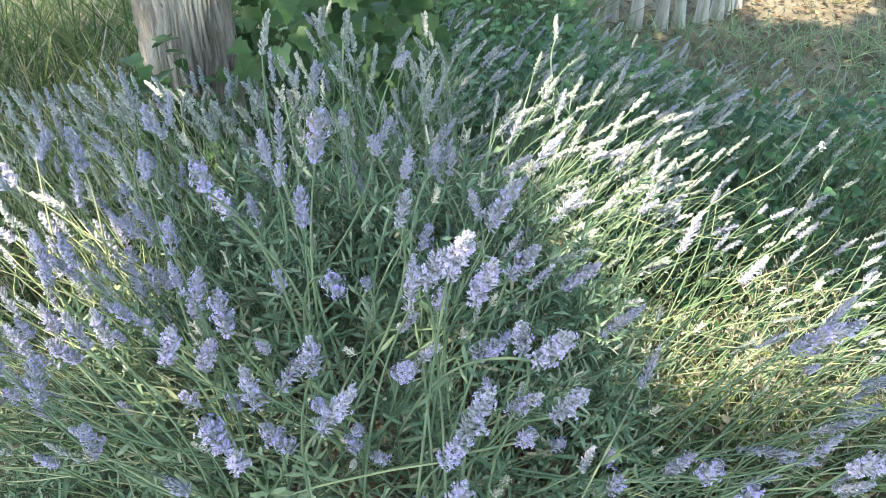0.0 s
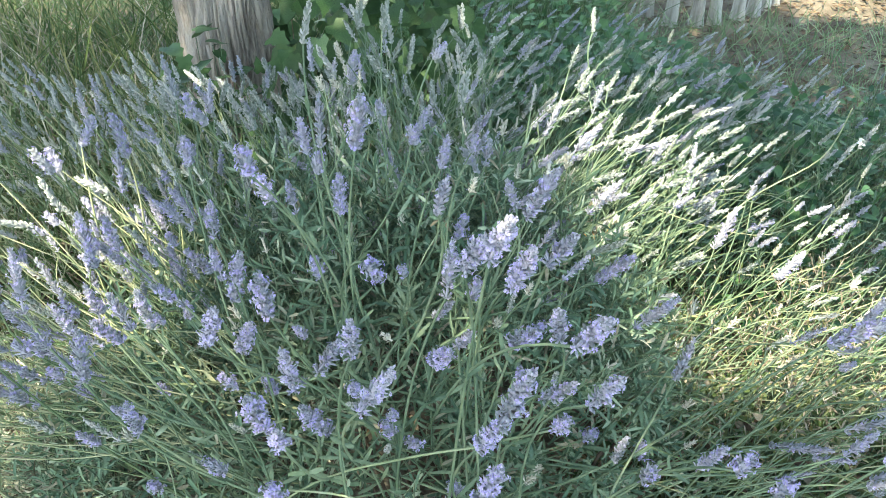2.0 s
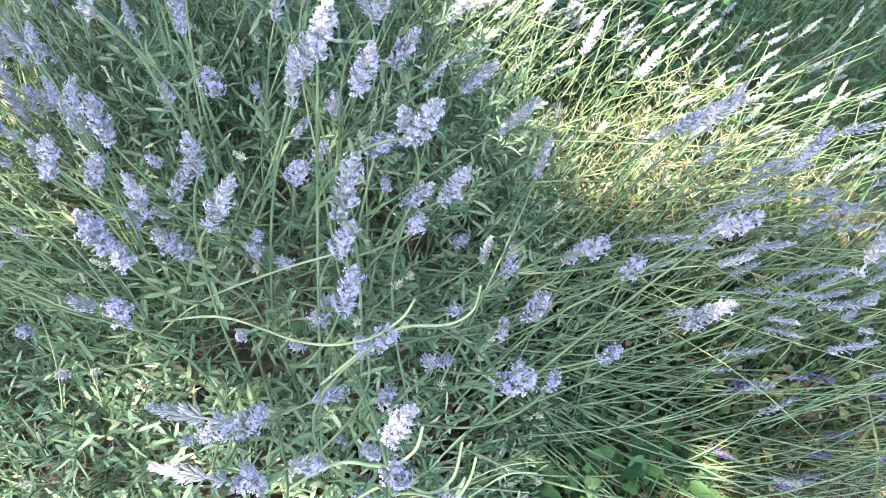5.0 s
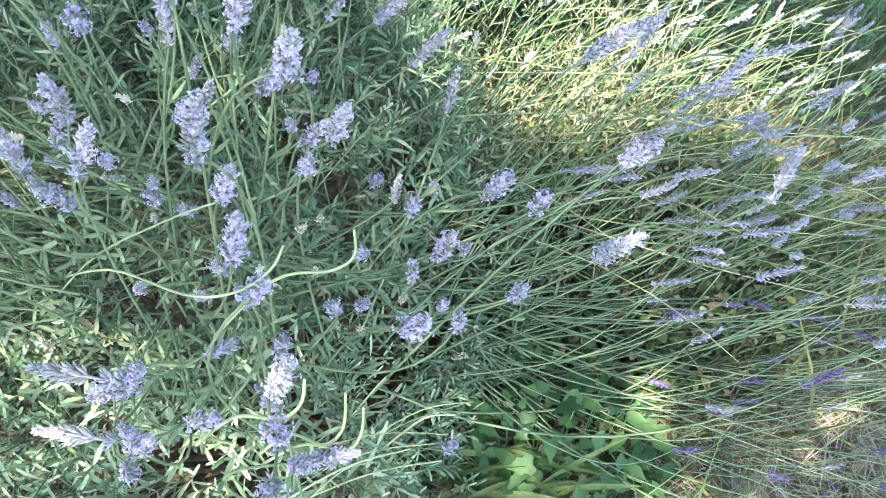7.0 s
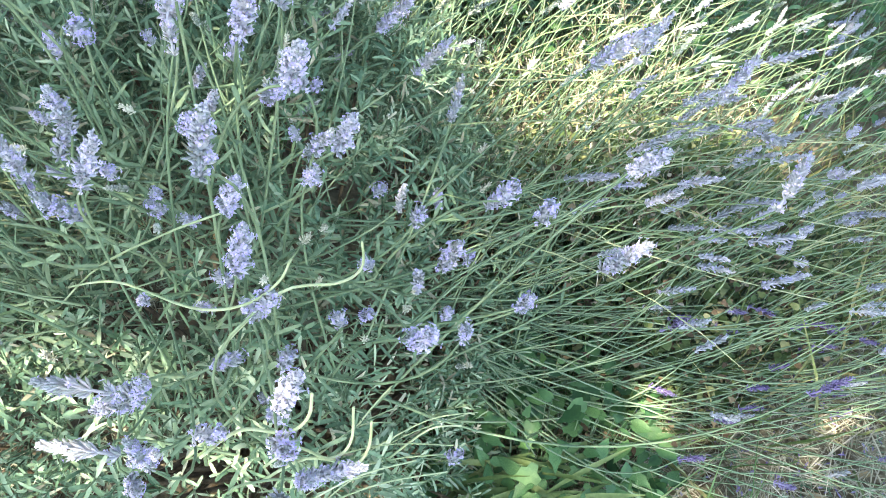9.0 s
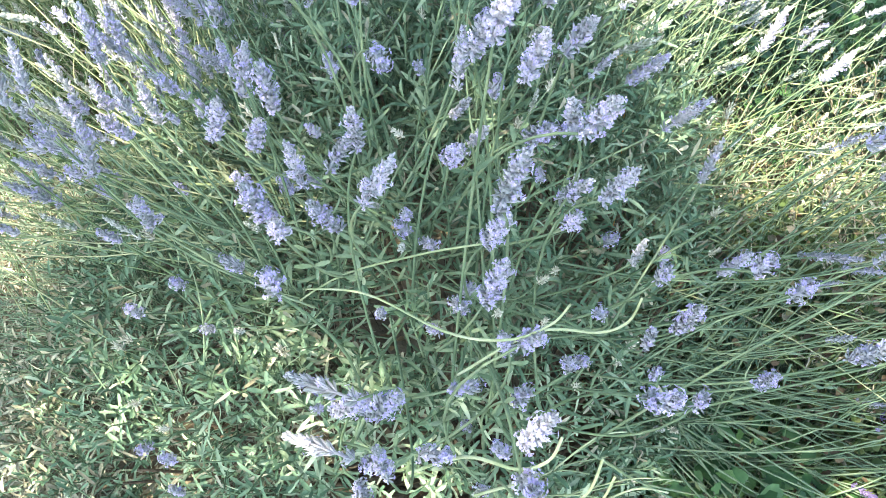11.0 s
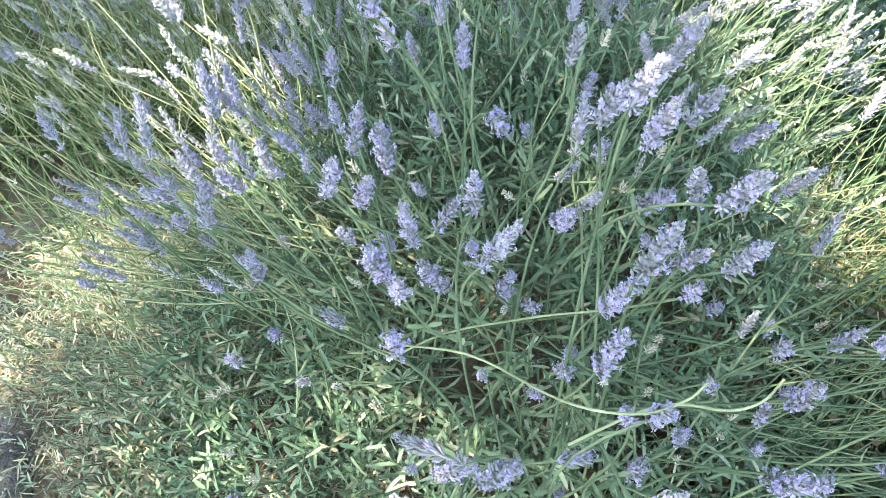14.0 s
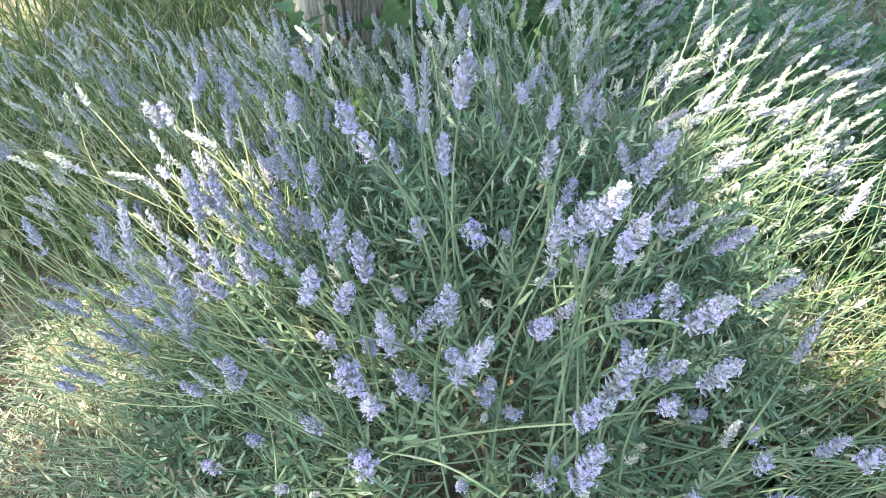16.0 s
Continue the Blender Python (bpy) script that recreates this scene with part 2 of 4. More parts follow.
# ---------------------------------------------------------------- flower spikes
def calyx(p, root, d, length, r, mat, n=4):
    a, u, w = basis(d)
    root = Vector(root)
    spin = rand(0, 1.5)
    vs = []
    for t, k in ((0.0, 0.45), (0.62, 1.0)):
        for i in range(n):
            g = 2 * math.pi * i / n + spin
            vs.append(root + a * (length * t) + (u * math.cos(g) + w * math.sin(g)) * (r * k))
    vs.append(root + a * length)
    fs = [(i, (i + 1) % n, n + (i + 1) % n, n + i) for i in range(n)]
    fs += [(n + i, n + (i + 1) % n, 2 * n) for i in range(n)]
    p.add(vs, fs, mat)


def corolla(p, root, d, size, mat):
    """An open two-lipped flower: two broad upper lobes and three small lower ones."""
    a, u, w = basis(d)
    root = Vector(root)
    spin = rand(0, 6.28)
    u, w = u * math.cos(spin) + w * math.sin(spin), w * math.cos(spin) - u * math.sin(spin)
    for g, k in ((0.55, 1.0), (-0.55, 1.0), (2.2, 0.75), (3.14, 0.8), (4.08, 0.75)):
        o = u * math.cos(g) + w * math.sin(g)
        q = a.cross(o)
        e = root + a * size * 0.12
        p.add([root + o * size * 0.06, e + o * size * 0.32 * k - q * size * 0.2 * k, e + o * size * 0.58 * k + a * size * rand(-0.1, 0.1), e + o * size * 0.32 * k + q * size * 0.2 * k],
              [(0, 1, 2, 3)], mat)


def spike_mesh(name, length, r, bloom, mats, whorl_gap=0.0037, loose=False, per=13, sides=4, spread=75, fat=1.0):
    """A flower spike along +z: whorls of felted calyces, with open flowers on part of them."""
    p = Pile()
    core = (0.46 if per > 10 else 0.24) * r
    low = 0.016 / length if loose else 0.04
    tube(p, [Vector((0, 0, t * length)) for t in (0, low, low + 0.08, 0.5, 0.85, 1.0)], [0.001, 0.001, core * 0.9, core, core * 0.7, 0.0008], 6, 0)
    z, k = 0.001, 0
    while z < length:
        t = z / length
        rr = r * (0.8 + 0.35 * math.sin(math.pi * min(1, t * 0.9 + 0.12))) * (1.0 if t < 0.7 else 1.0 - 0.6 * (t - 0.7) / 0.3) * rand(0.85, 1.12)
        n = per if rr > r * 0.7 else max(5, per - 3)
        for i in range(n):
            g = 2 * math.pi * (i + 0.5 * (k % 2) + rand(-0.35, 0.35)) / n
            tilt = radians(rand(min(25, spread * 0.4), spread)) * (1 - 0.55 * t)
            o = Vector((math.cos(g), math.sin(g), 0))
            d = o * math.sin(tilt) + Vector((0, 0, math.cos(tilt)))
            ln = rr * rand(0.7, 1.2) * (0.82 if fat > 1.2 else 1.0)
            root = o * 0.001 + Vector((0, 0, z + rand(-0.0018, 0.0018)))
            calyx(p, root, d, ln, rand(0.00065, 0.00105) * fat, 0, sides)
            if R.random() < bloom * (0.35 if t > 0.85 else 1.0):
                corolla(p, root + d * ln, (d + o * 0.5), rand(0.003, 0.0044), 1)
        gap = whorl_gap * rand(0.8, 1.2)
        if loose and k == 0:
            gap = rand(0.009, 0.015)
        z += gap
        k += 1
    me = p.mesh(name, mats)
    me["length"] = length
    return me


def spike_set(name, shapes, mats, **more):
    return [spike_mesh(name, L, r, b, mats, loose=lo, **more) for L, r, b, lo in shapes]


FULL = ((0.045, 0.0071, 0.22, False), (0.052, 0.0075, 0.26, True), (0.040, 0.007, 0.32, False), (0.058, 0.0074, 0.18, True), (0.048, 0.0078, 0.34, False), (0.036, 0.0069, 0.16, True))
SPIKES = {
    "full": spike_set("flower_spike", FULL, [M_CALYX, M_COROLLA], whorl_gap=0.0034, fat=1.15),
    "far": spike_set("flower_spike", [(L * 1.05, r * 1.12, b, lo) for L, r, b, lo in FULL[:5]], [M_CALYX, M_COROLLA], per=9, sides=3, whorl_gap=0.0047, spread=66, fat=1.35),
    "short": spike_set("flower_head", ((0.018, 0.0066, 0.42, False), (0.022, 0.0066, 0.3, False), (0.016, 0.0062, 0.24, False)), [M_CALYX, M_COROLLA]),
    "bud": spike_set("bud_spike", ((0.034, 0.0060, 0.0, False), (0.042, 0.0058, 0.0, True), (0.028, 0.0060, 0.0, False), (0.038, 0.0056, 0.0, False)), [M_BUD, M_COROLLA], per=7, sides=3, whorl_gap=0.0045, spread=58, fat=1.6),
    "half": spike_set("half_spreadspike", ((0.04, 0.0064, 0.1, False), (0.046, 0.0068, 0.14, True), (0.034, 0.0064, 0.08, False)), [M_CALYX, M_COROLLA], per=8, sides=3, whorl_gap=0.0045, spread=66, fat=1.5),
    "dry": spike_set("dried_head", ((0.011, 0.0055, 0.0, False), (0.016, 0.006, 0.0, True), (0.022, 0.0055, 0.0, False)), [M_DRY_HEAD, M_DRY_HEAD], per=7, sides=3),
    "faded": spike_set("faded_spike", ((0.03, 0.0056, 0.3, False), (0.038, 0.0056, 0.3, True)), [M_DEEP, M_DEEP], per=8, sides=3),
}


# ---------------------------------------------------------------- lavender
class Bush:
    def __init__(self, name, centre, label, top):
        self.c = Vector(centre)
        self.top = top
        self.ob = tagged(new(name), label, "lavender bush", group="lavender bushes")
        self.ob.location = (self.c.x, self.c.y, 0)
        self.heads = 0

    def local(self, v):
        return Vector(v) - Vector((self.c.x, self.c.y, 0))

    def stem(self, x, y, z, kind="full", lean=None, length=None, base=None, thick=0.0012, axis=None, sway=0.17):
        """A flower stem that carries its spike's middle at (x, y, z)."""
        h = Vector((x, y, z))
        out = Vector((x - self.c.x, y - self.c.y, 0))
        d = out.length
        k = min(1.6, 0.15 + d * 1.6) if lean is None else lean
        r = out.normalized() if d > 1e-4 else Vector((1, 0, 0))
        a = (r * k + Vector((0, 0, 1)) + Vector((rand(-0.45, 0.45), rand(-0.45, 0.45), rand(-0.2, 0.2)))).normalized() if axis is None else Vector(axis).normalized()
        me = R.choice(SPIKES[kind])
        full = me["length"]
        size = rand(0.85, 1.1) if length is None else max(0.75, min(1.45, length / full))
        foot = h - a * full * size / 2
        if base is None and (y < 0.85 or (x < -0.5 and y < 1.05)):
            base = Vector((self.c.x - 0.03, self.c.y - 0.06, 0)) + out * (rand(0.2, 0.62) if y < 0.85 else rand(0.4, 0.7)) + Vector((rand(-0.07, 0.07), rand(-0.07, 0.07), 0))
            base.z = min(max(0.06, self.top(base.x, base.y)) - rand(-0.02, 0.06), z - 0.06)
        elif base is None:
            base = foot - (a * 0.8 + Vector((0, 0, 0.35))) * rand(0.12, 0.22) + Vector((rand(-0.07, 0.07), rand(-0.07, 0.07), 0))
            base.z = max(0.05, base.z)
        base = Vector(base)
        ln = (foot - base).length
        grow = (Vector((0, 0, 1)) * 0.1 + a + r * 0.35).normalized()
        mid = foot - grow * ln * rand(0.3, 0.5) + Vector((rand(-1, 1), rand(-1, 1), rand(-1, 0.4))) * ln * sway
        pts = bezier(base, mid, foot, 9)
        p = Pile()
        tube(p, [self.local(q) for q in pts], [thick * (1.3 - 0.5 * i / 9) for i in range(10)], 5, 0, False)
        for j in (0, 1, 2, 3, 5, 6):
            if R.random() < (0.62 if j < 4 else 0.22) * (0.6 if x < -0.42 else (0.4 if x > 0.36 else 1)):
                t, u, w = basis(pts[j + 1] - pts[j])
                g = rand(0, 6.28)
                for sg in (1, -1):
                    o = (u * math.cos(g) + w * math.sin(g)) * sg
                    blade(p, self.local(pts[j]), t * rand(0.2, 0.9) + o, t.cross(o), rand(0.014, 0.032) * (1.0 if j < 4 else 0.7), 0.0042, rand(0, 0.4), 2, 0.55)
        st = child("flower_stem", p.mesh("flower_stem", [M_MIXED_STEM if x < -0.4 else M_STEM]), self.ob)
        sp = child("flower_spike", me, st)
        t, u, w = basis(a)
        g = rand(0, 6.28)
        q = Matrix((u * math.cos(g) + w * math.sin(g), w * math.cos(g) - u * math.sin(g), t)).transposed().to_4x4()
        sp.matrix_local = Matrix.Translation(self.local(foot)) @ q @ Matrix.Diagonal((0.5 + 0.5 * size, 0.5 + 0.5 * size, size, 1))
        self.heads += 1
        return foot

    def wood(self, count, spread):
        """Brown woody branches from the foot up into the leaves."""
        for _ in range(count):
            g, d = rand(0, 6.283), spread * math.sqrt(R.random())
            b = Vector((rand(-0.06, 0.06), rand(-0.06, 0.06), -0.02))
            x, y = math.cos(g) * d, math.sin(g) * d
            e = Vector((x, y, max(0.1, self.top(self.c.x + x, self.c.y + y)) * rand(0.65, 0.92)))
            m = Vector((b.x * 0.5 + e.x * 0.5, b.y * 0.5 + e.y * 0.5, e.z * 0.35))
            p = Pile()
            tube(p, bezier(b, m, e, 6), [0.006 - 0.0007 * i for i in range(7)], 5)
            child("branch", p.mesh("branch", [M_WOOD]), self.ob, "brown woody branch")


def felt_leaf(p, root, along, side, ln, wd, curl, mat=0, near=True):
    """A narrow felted leaf, broadest past its middle, with a blunt tip, arching back."""
    a, s = Vector(along).normalized(), Vector(side).normalized()
    up = s.cross(a).normalized()
    shape = ((0.0, 0.35), (0.32, 0.78), (0.68, 1.0), (0.93, 0.72), (1.0, 0.25)) if near else ((0.0, 0.4), (0.6, 1.0), (1.0, 0.4))
    twist = rand(-0.5, 0.5)
    vs = []
    for t, k in shape:
        c = Vector(root) + a * (ln * t) - up * (curl * ln * t * t)
        o = s * math.cos(twist * t) + up * math.sin(twist * t)
        w = wd * k / 2
        vs += [c - o * w + up * (0.3 * w), c, c + o * w + up * (0.3 * w)]
    fs = []
    for i in range(len(shape) - 1):
        k = 3 * i
        fs += [(k, k + 1, k + 4, k + 3), (k + 1, k + 2, k + 5, k + 4)]
    p.add(vs, fs, mat)


def shoot(p, q, up, pairs, ll, lw, dead=0.1, near=True):
    """A leafy shoot tip: opposite pairs of narrow leaves set crosswise, long and spreading below, short and upright at the tip."""
    a, u, w = basis(up)
    stalk = pairs * 0.0085
    tube(p, [q - a * stalk * 1.3, q - a * stalk * 0.4, q], [0.0011, 0.001, 0.0006], 4 if near else 3, 1, False)
    turn = rand(0, 3.14)
    for i in range(pairs):
        t = i / max(1, pairs - 1)
        for half in (0, 3.1416):
            g = turn + i * 1.571 + half + rand(-0.25, 0.25)
            o = u * math.cos(g) + w * math.sin(g)
            d = o + a * (rand(0.25, 0.75) + t * 1.5)
            ln = ll * rand(0.75, 1.15) * (1 - 0.5 * t)
            felt_leaf(p, q - a * stalk * (1 - t), d, d.cross(a) + rand_dir() * 0.35, ln, lw * rand(0.8, 1.2) * (1 - 0.25 * t), rand(0.0, 0.55) - 0.25 * t, 2 if R.random() < dead else 0, near)


def cushion_top(x, y):
    """Height of the leafy cushion of the main bush."""
    dx, dy = x - MAIN.x, y - MAIN.y
    rx = 0.34 + 0.19 * max(0.0, min(1.0, (y - 0.6) * 4)) if dx > 0 else 0.86
    ry = 0.6 if dy < 0 else 0.85
    q = (abs(dx) / rx) ** 2 + (abs(dy) / ry) ** 2
    if q >= 1:
        return -1
    return 0.67 * (1 - q) ** 1.0 + 0.13 * max(0.0, min(1.0, (y - 0.62) * 4)) * (1 - q) + 0.06 * noise.noise((x * 5, y * 5, 3.0)) + 0.035 * noise.noise((x * 14, y * 14, 8.0))


MAIN = Vector((-0.02, 0.76))
bush = Bush("lavender_bush", (MAIN.x, MAIN.y, 0), "large sprawling lavender bush with pale violet spikes over grey-green leaves", cushion_top)


HOLES = ((-0.11, 0.61, 0.045), (-0.06, 0.635, 0.04), (-0.3, 1.06, 0.05), (0.02, 0.5, 0.025), (-0.2, 0.66, 0.03), (0.12, 0.6, 0.03), (-0.13, 0.44, 0.02), (0.41, 1.15, 0.07), (0.33, 0.9, 0.06))


def leaves_mesh(top, x0, x1, y0, y1, count, ll=0.03, lw=0.0046, centre=MAIN, origin=None, dry=0.1, shoots=(), owner=None, plan=(-0.2, 0.22, 0.36, 0.58)):
    """The leafy shoots of a bush; those in the stretch plan stand as parts of their own."""
    p = Pile()
    origin = origin or centre
    single = 0
    for x, y in scatter(count, x0, x1, y0, y1):
        z = top(x, y)
        if z < 0.015:
            continue
        e = 0.02
        gx, gy = (top(x + e, y) - top(x - e, y)) / (2 * e), (top(x, y + e) - top(x, y - e)) / (2 * e)
        gx, gy = max(-2, min(2, gx)), max(-2, min(2, gy))
        nrm = Vector((-gx * 0.6, -gy * 0.6, 1)).normalized()
        if noise.noise((x * 15, y * 15, 4.0)) > 0.2 and R.random() < (0.9 if y > 0.5 else 0.6):
            continue
        if any((x - hx) ** 2 + (y - hy) ** 2 < hr * hr for hx, hy, hr in HOLES):
            continue
        if z < 0.2 and R.random() > z * 4 + 0.15:
            continue
        deep = R.random() ** 1.6 * 0.2 - (0.1 * R.random() if R.random() < (0.16 if y < 0.7 else 0.4) else 0)
        q = Vector((x, y, max(0.01, z - deep))) - Vector((origin.x, origin.y, 0))
        up = nrm + rand_dir() * 0.6
        if shoots and single < 300 and plan[0] < x < plan[1] and plan[2] < y < plan[3]:
            ob = child("leafy_shoot", R.choice(shoots), owner)
            ob.matrix_local = Matrix.Translation(q) @ up.to_track_quat("Z", "Y").to_matrix().to_4x4() @ pose(0, 0, 0, 0, 0, rand(0, 360)) @ Matrix.Scale(rand(0.8, 1.15), 4)
            single += 1
            continue
        shoot(p, q, up, R.choice((3, 3, 4, 4)), ll * rand(0.75, 1.1), lw, dry + (1.5 * max(0.0, 0.44 - z) if x < -0.15 else 0) + (0.25 if x < -0.5 else 0), y < 0.72)
    return p


def shoot_mesh(pairs, ll):
    p = Pile()
    shoot(p, Vector((0, 0, 0)), Vector((0.01, 0, 1)), pairs, ll, 0.0046, 0.06)
    return p.mesh("leafy_shoot", [M_LEAF, M_STEM, M_STRAW_GREY])


SHOOTS = [shoot_mesh(R.choice((3, 4, 4, 5)), rand(0.024, 0.033)) for _ in range(14)]
fol = leaves_mesh(cushion_top, -1.0, 0.64, 0.15, 1.6, 17000, shoots=SHOOTS, owner=bush.ob)
tagged(child("foliage", fol.mesh("foliage", [M_LEAF, M_STEM, M_STRAW_GREY]), bush.ob, "narrow grey-green felted leaves"), kind="stuff")


def dry_top(x, y):
    q = ((x - 0.52) / 0.38) ** 2 + ((y - 1.08) / 0.4) ** 2
    return -1 if q >= 1 else 0.45 * (1 - q) ** 0.6 + 0.08 * noise.noise((x * 9, y * 9, 6.0))


fol = leaves_mesh(dry_top, 0.1, 0.92, 0.65, 1.5, 1700, 0.02, 0.0034, Vector((0.5, 1.0)), MAIN, 0.45)
tagged(child("foliage", fol.mesh("foliage", [M_YELLOW, M_STRAW, M_STRAW]), bush.ob, "yellowing and withered leaves"), kind="stuff")


def side_top(x, y):
    q = ((x + 0.82) / 0.3) ** 2 + ((y - 1.0) / 0.32) ** 2
    return -1 if q >= 1 else 0.27 * (1 - q) ** 0.7 + 0.06 * noise.noise((x * 9, y * 9, 2.0))


fol = leaves_mesh(side_top, -1.15, -0.5, 0.66, 1.34, 1700, 0.02, 0.0036, Vector((-0.8, 1.0)), MAIN, 0.25)
tagged(child("foliage", fol.mesh("foliage", [M_LEAF, M_STEM, M_STRAW_GREY]), bush.ob, "pale small leaves and withered shoots"), kind="stuff")
bush.wood(70, 0.5)
# thin headless stems that fan out low over the side
for i in range(150):
    b = Vector((rand(-0.62, -0.36), rand(0.7, 1.1), rand(0.22, 0.42)))
    g = math.atan2(b.y - 0.82, -0.4) + rand(-0.35, 0.35)
    ln = rand(0.18, 0.36)
    e = b + Vector((math.cos(g) * ln, math.sin(g) * ln, rand(-0.04, 0.14)))
    m = (b + e) / 2 + Vector((rand(-0.03, 0.03), rand(-0.03, 0.03), rand(-0.05, 0.03)))
    p = Pile()
    tube(p, [bush.local(q) for q in bezier(b, m, e, 5)], [rand(0.0006, 0.0009) * (1.2 - 0.1 * k) for k in range(6)], 4)
    child("bare_stem", p.mesh("bare_stem", [M_STEM]), bush.ob)

# flower stems at the front and the middle of the bush
bush.stem(-0.070, 0.567, 0.900, "short", axis=(0.52, -0.85, 0.07), length=0.030)
bush.stem(0.012, 0.502, 0.962, "full", axis=(0.25, -0.56, 0.79), length=0.068)
bush.stem(0.028, 0.444, 1.012, "full", axis=(0.17, -0.57, 0.80), length=0.068)
bush.stem(0.046, 0.542, 0.921, "full", axis=(0.22, -0.47, 0.85), length=0.068)
bush.stem(0.076, 0.569, 0.920, "full", axis=(0.33, -0.47, 0.82), length=0.052)
bush.stem(0.109, 0.734, 0.788, "half", axis=(0.53, -0.19, 0.82), length=0.043)
bush.stem(0.165, 0.834, 0.717, "full", axis=(0.71, -0.08, 0.70), length=0.066)
bush.stem(0.075, 0.523, 0.884, "full", axis=(-0.11, -0.46, 0.88), length=0.068)
bush.stem(0.083, 0.415, 0.967, "full", axis=(0.19, -0.58, 0.79), length=0.068)
bush.stem(0.194, 0.727, 0.738, "full", axis=(0.59, -0.21, 0.78), length=0.062)
bush.stem(0.204, 0.634, 0.758, "half", axis=(0.16, -0.11, 0.98), length=0.055)
bush.stem(0.038, 0.361, 0.965, "full", axis=(0.22, -0.34, 0.91), length=0.068)
bush.stem(0.026, 0.452, 0.841, "full", axis=(0.35, -0.33, 0.88), length=0.053)
bush.stem(0.082, 0.549, 0.793, "full", axis=(0.30, -0.55, 0.78), length=0.068)
bush.stem(0.105, 0.468, 0.871, "full", axis=(0.21, -0.50, 0.84), length=0.068)
bush.stem(0.079, 0.482, 0.824, "short", axis=(0.21, -0.54, 0.82), length=0.030)
bush.stem(-0.017, 0.578, 0.801, "full", axis=(0.26, -0.62, 0.74), length=0.068)
bush.stem(0.003, 0.581, 0.819, "half", axis=(0.28, -0.58, 0.77), length=0.055)
bush.stem(0.053, 0.577, 0.827, "full", axis=(0.32, -0.61, 0.72), length=0.062)
bush.stem(-0.021, 0.676, 0.775, "half", axis=(0.36, -0.52, 0.77), length=0.055)
bush.stem(-0.116, 0.579, 0.795, "full", axis=(0.44, -0.23, 0.87), length=0.068)
bush.stem(-0.078, 0.502, 0.882, "full", axis=(0.12, -0.46, 0.88), length=0.068)
bush.stem(-0.052, 0.445, 0.886, "full", axis=(0.41, -0.30, 0.86), length=0.068)
bush.stem(-0.119, 0.527, 0.772, "full", axis=(-0.18, -0.44, 0.88), length=0.068)
bush.stem(-0.138, 0.534, 0.819, "full", axis=(0.03, -0.34, 0.94), length=0.068)
bush.stem(-0.132, 0.432, 0.873, "full", axis=(0.02, -0.42, 0.91), length=0.062)
bush.stem(-0.113, 0.413, 0.871, "short", axis=(0.09, -0.46, 0.89), length=0.030)
bush.stem(-0.103, 0.361, 0.877, "short", axis=(-0.03, -0.19, 0.98), length=0.022)
bush.stem(-0.162, 0.573, 0.865, "full", axis=(0.02, -0.26, 0.96), length=0.068)
bush.stem(-0.208, 0.643, 0.831, "full", axis=(0.27, -0.15, 0.95), length=0.068)
bush.stem(-0.210, 0.568, 0.834, "full", axis=(0.34, -0.33, 0.88), length=0.068)
bush.stem(-0.204, 0.626, 0.773, "full", axis=(0.37, -0.34, 0.86), length=0.068)
bush.stem(-0.245, 0.695, 0.809, "full", axis=(-0.17, 0.02, 0.99), length=0.040)
bush.stem(-0.220, 0.641, 0.895, "full", axis=(0.10, -0.08, 0.99), length=0.036)
bush.stem(-0.240, 0.568, 0.867, "full", axis=(-0.44, -0.40, 0.81), length=0.040)
bush.stem(-0.280, 0.601, 0.824, "full", axis=(-0.12, -0.06, 0.99), length=0.044)
bush.stem(-0.303, 0.602, 0.819, "full", axis=(-0.25, -0.07, 0.97), length=0.042)
bush.stem(-0.352, 0.645, 0.793, "full", axis=(-0.19, 0.09, 0.98), length=0.044)
bush.stem(-0.365, 0.616, 0.791, "full", axis=(-0.34, -0.01, 0.94), length=0.052)
bush.stem(-0.316, 0.545, 0.817, "full", axis=(0.16, -0.03, 0.99), length=0.058)
bush.stem(-0.335, 0.532, 0.843, "short", axis=(-0.36, -0.18, 0.92), length=0.016)
bush.stem(-0.397, 0.614, 0.840, "full", axis=(-0.00, 0.20, 0.98), length=0.062)
bush.stem(-0.440, 0.638, 0.812, "full", axis=(-0.08, 0.28, 0.96), length=0.042)
bush.stem(-0.492, 0.612, 0.831, "full", axis=(-0.39, 0.14, 0.91), length=0.035)
bush.stem(-0.376, 0.704, 0.825, "full", axis=(-0.16, 0.21, 0.96), length=0.058)
bush.stem(-0.351, 0.708, 0.830, "full", axis=(-0.23, 0.15, 0.96), length=0.039)
bush.stem(-0.280, 0.533, 0.759, "full", axis=(-0.07, -0.11, 0.99), length=0.041)
bush.stem(-0.375, 0.605, 0.651, "short", axis=(-0.58, -0.30, 0.76), length=0.028)
bush.stem(0.026, 0.436, 0.804, "full", axis=(0.26, -0.23, 0.94), length=0.068)
bush.stem(-0.008, 0.506, 0.692, "short", axis=(-0.22, -0.20, 0.95), length=0.023)
bush.stem(0.037, 0.373, 0.818, "short", axis=(-0.24, -0.14, 0.96), length=0.022)
bush.stem(0.052, 0.346, 0.859, "short", axis=(0.38, -0.32, 0.87), length=0.029)
bush.stem(0.085, 0.447, 0.699, "short", axis=(-0.24, -0.08, 0.97), length=0.018)
bush.stem(0.048, 0.387, 0.740, "short", axis=(0.44, -0.33, 0.83), length=0.030)
bush.stem(-0.082, 0.392, 0.703, "full", axis=(0.62, -0.25, 0.75), length=0.067)
bush.stem(-0.040, 0.339, 0.788, "full", axis=(0.54, -0.21, 0.82), length=0.053)
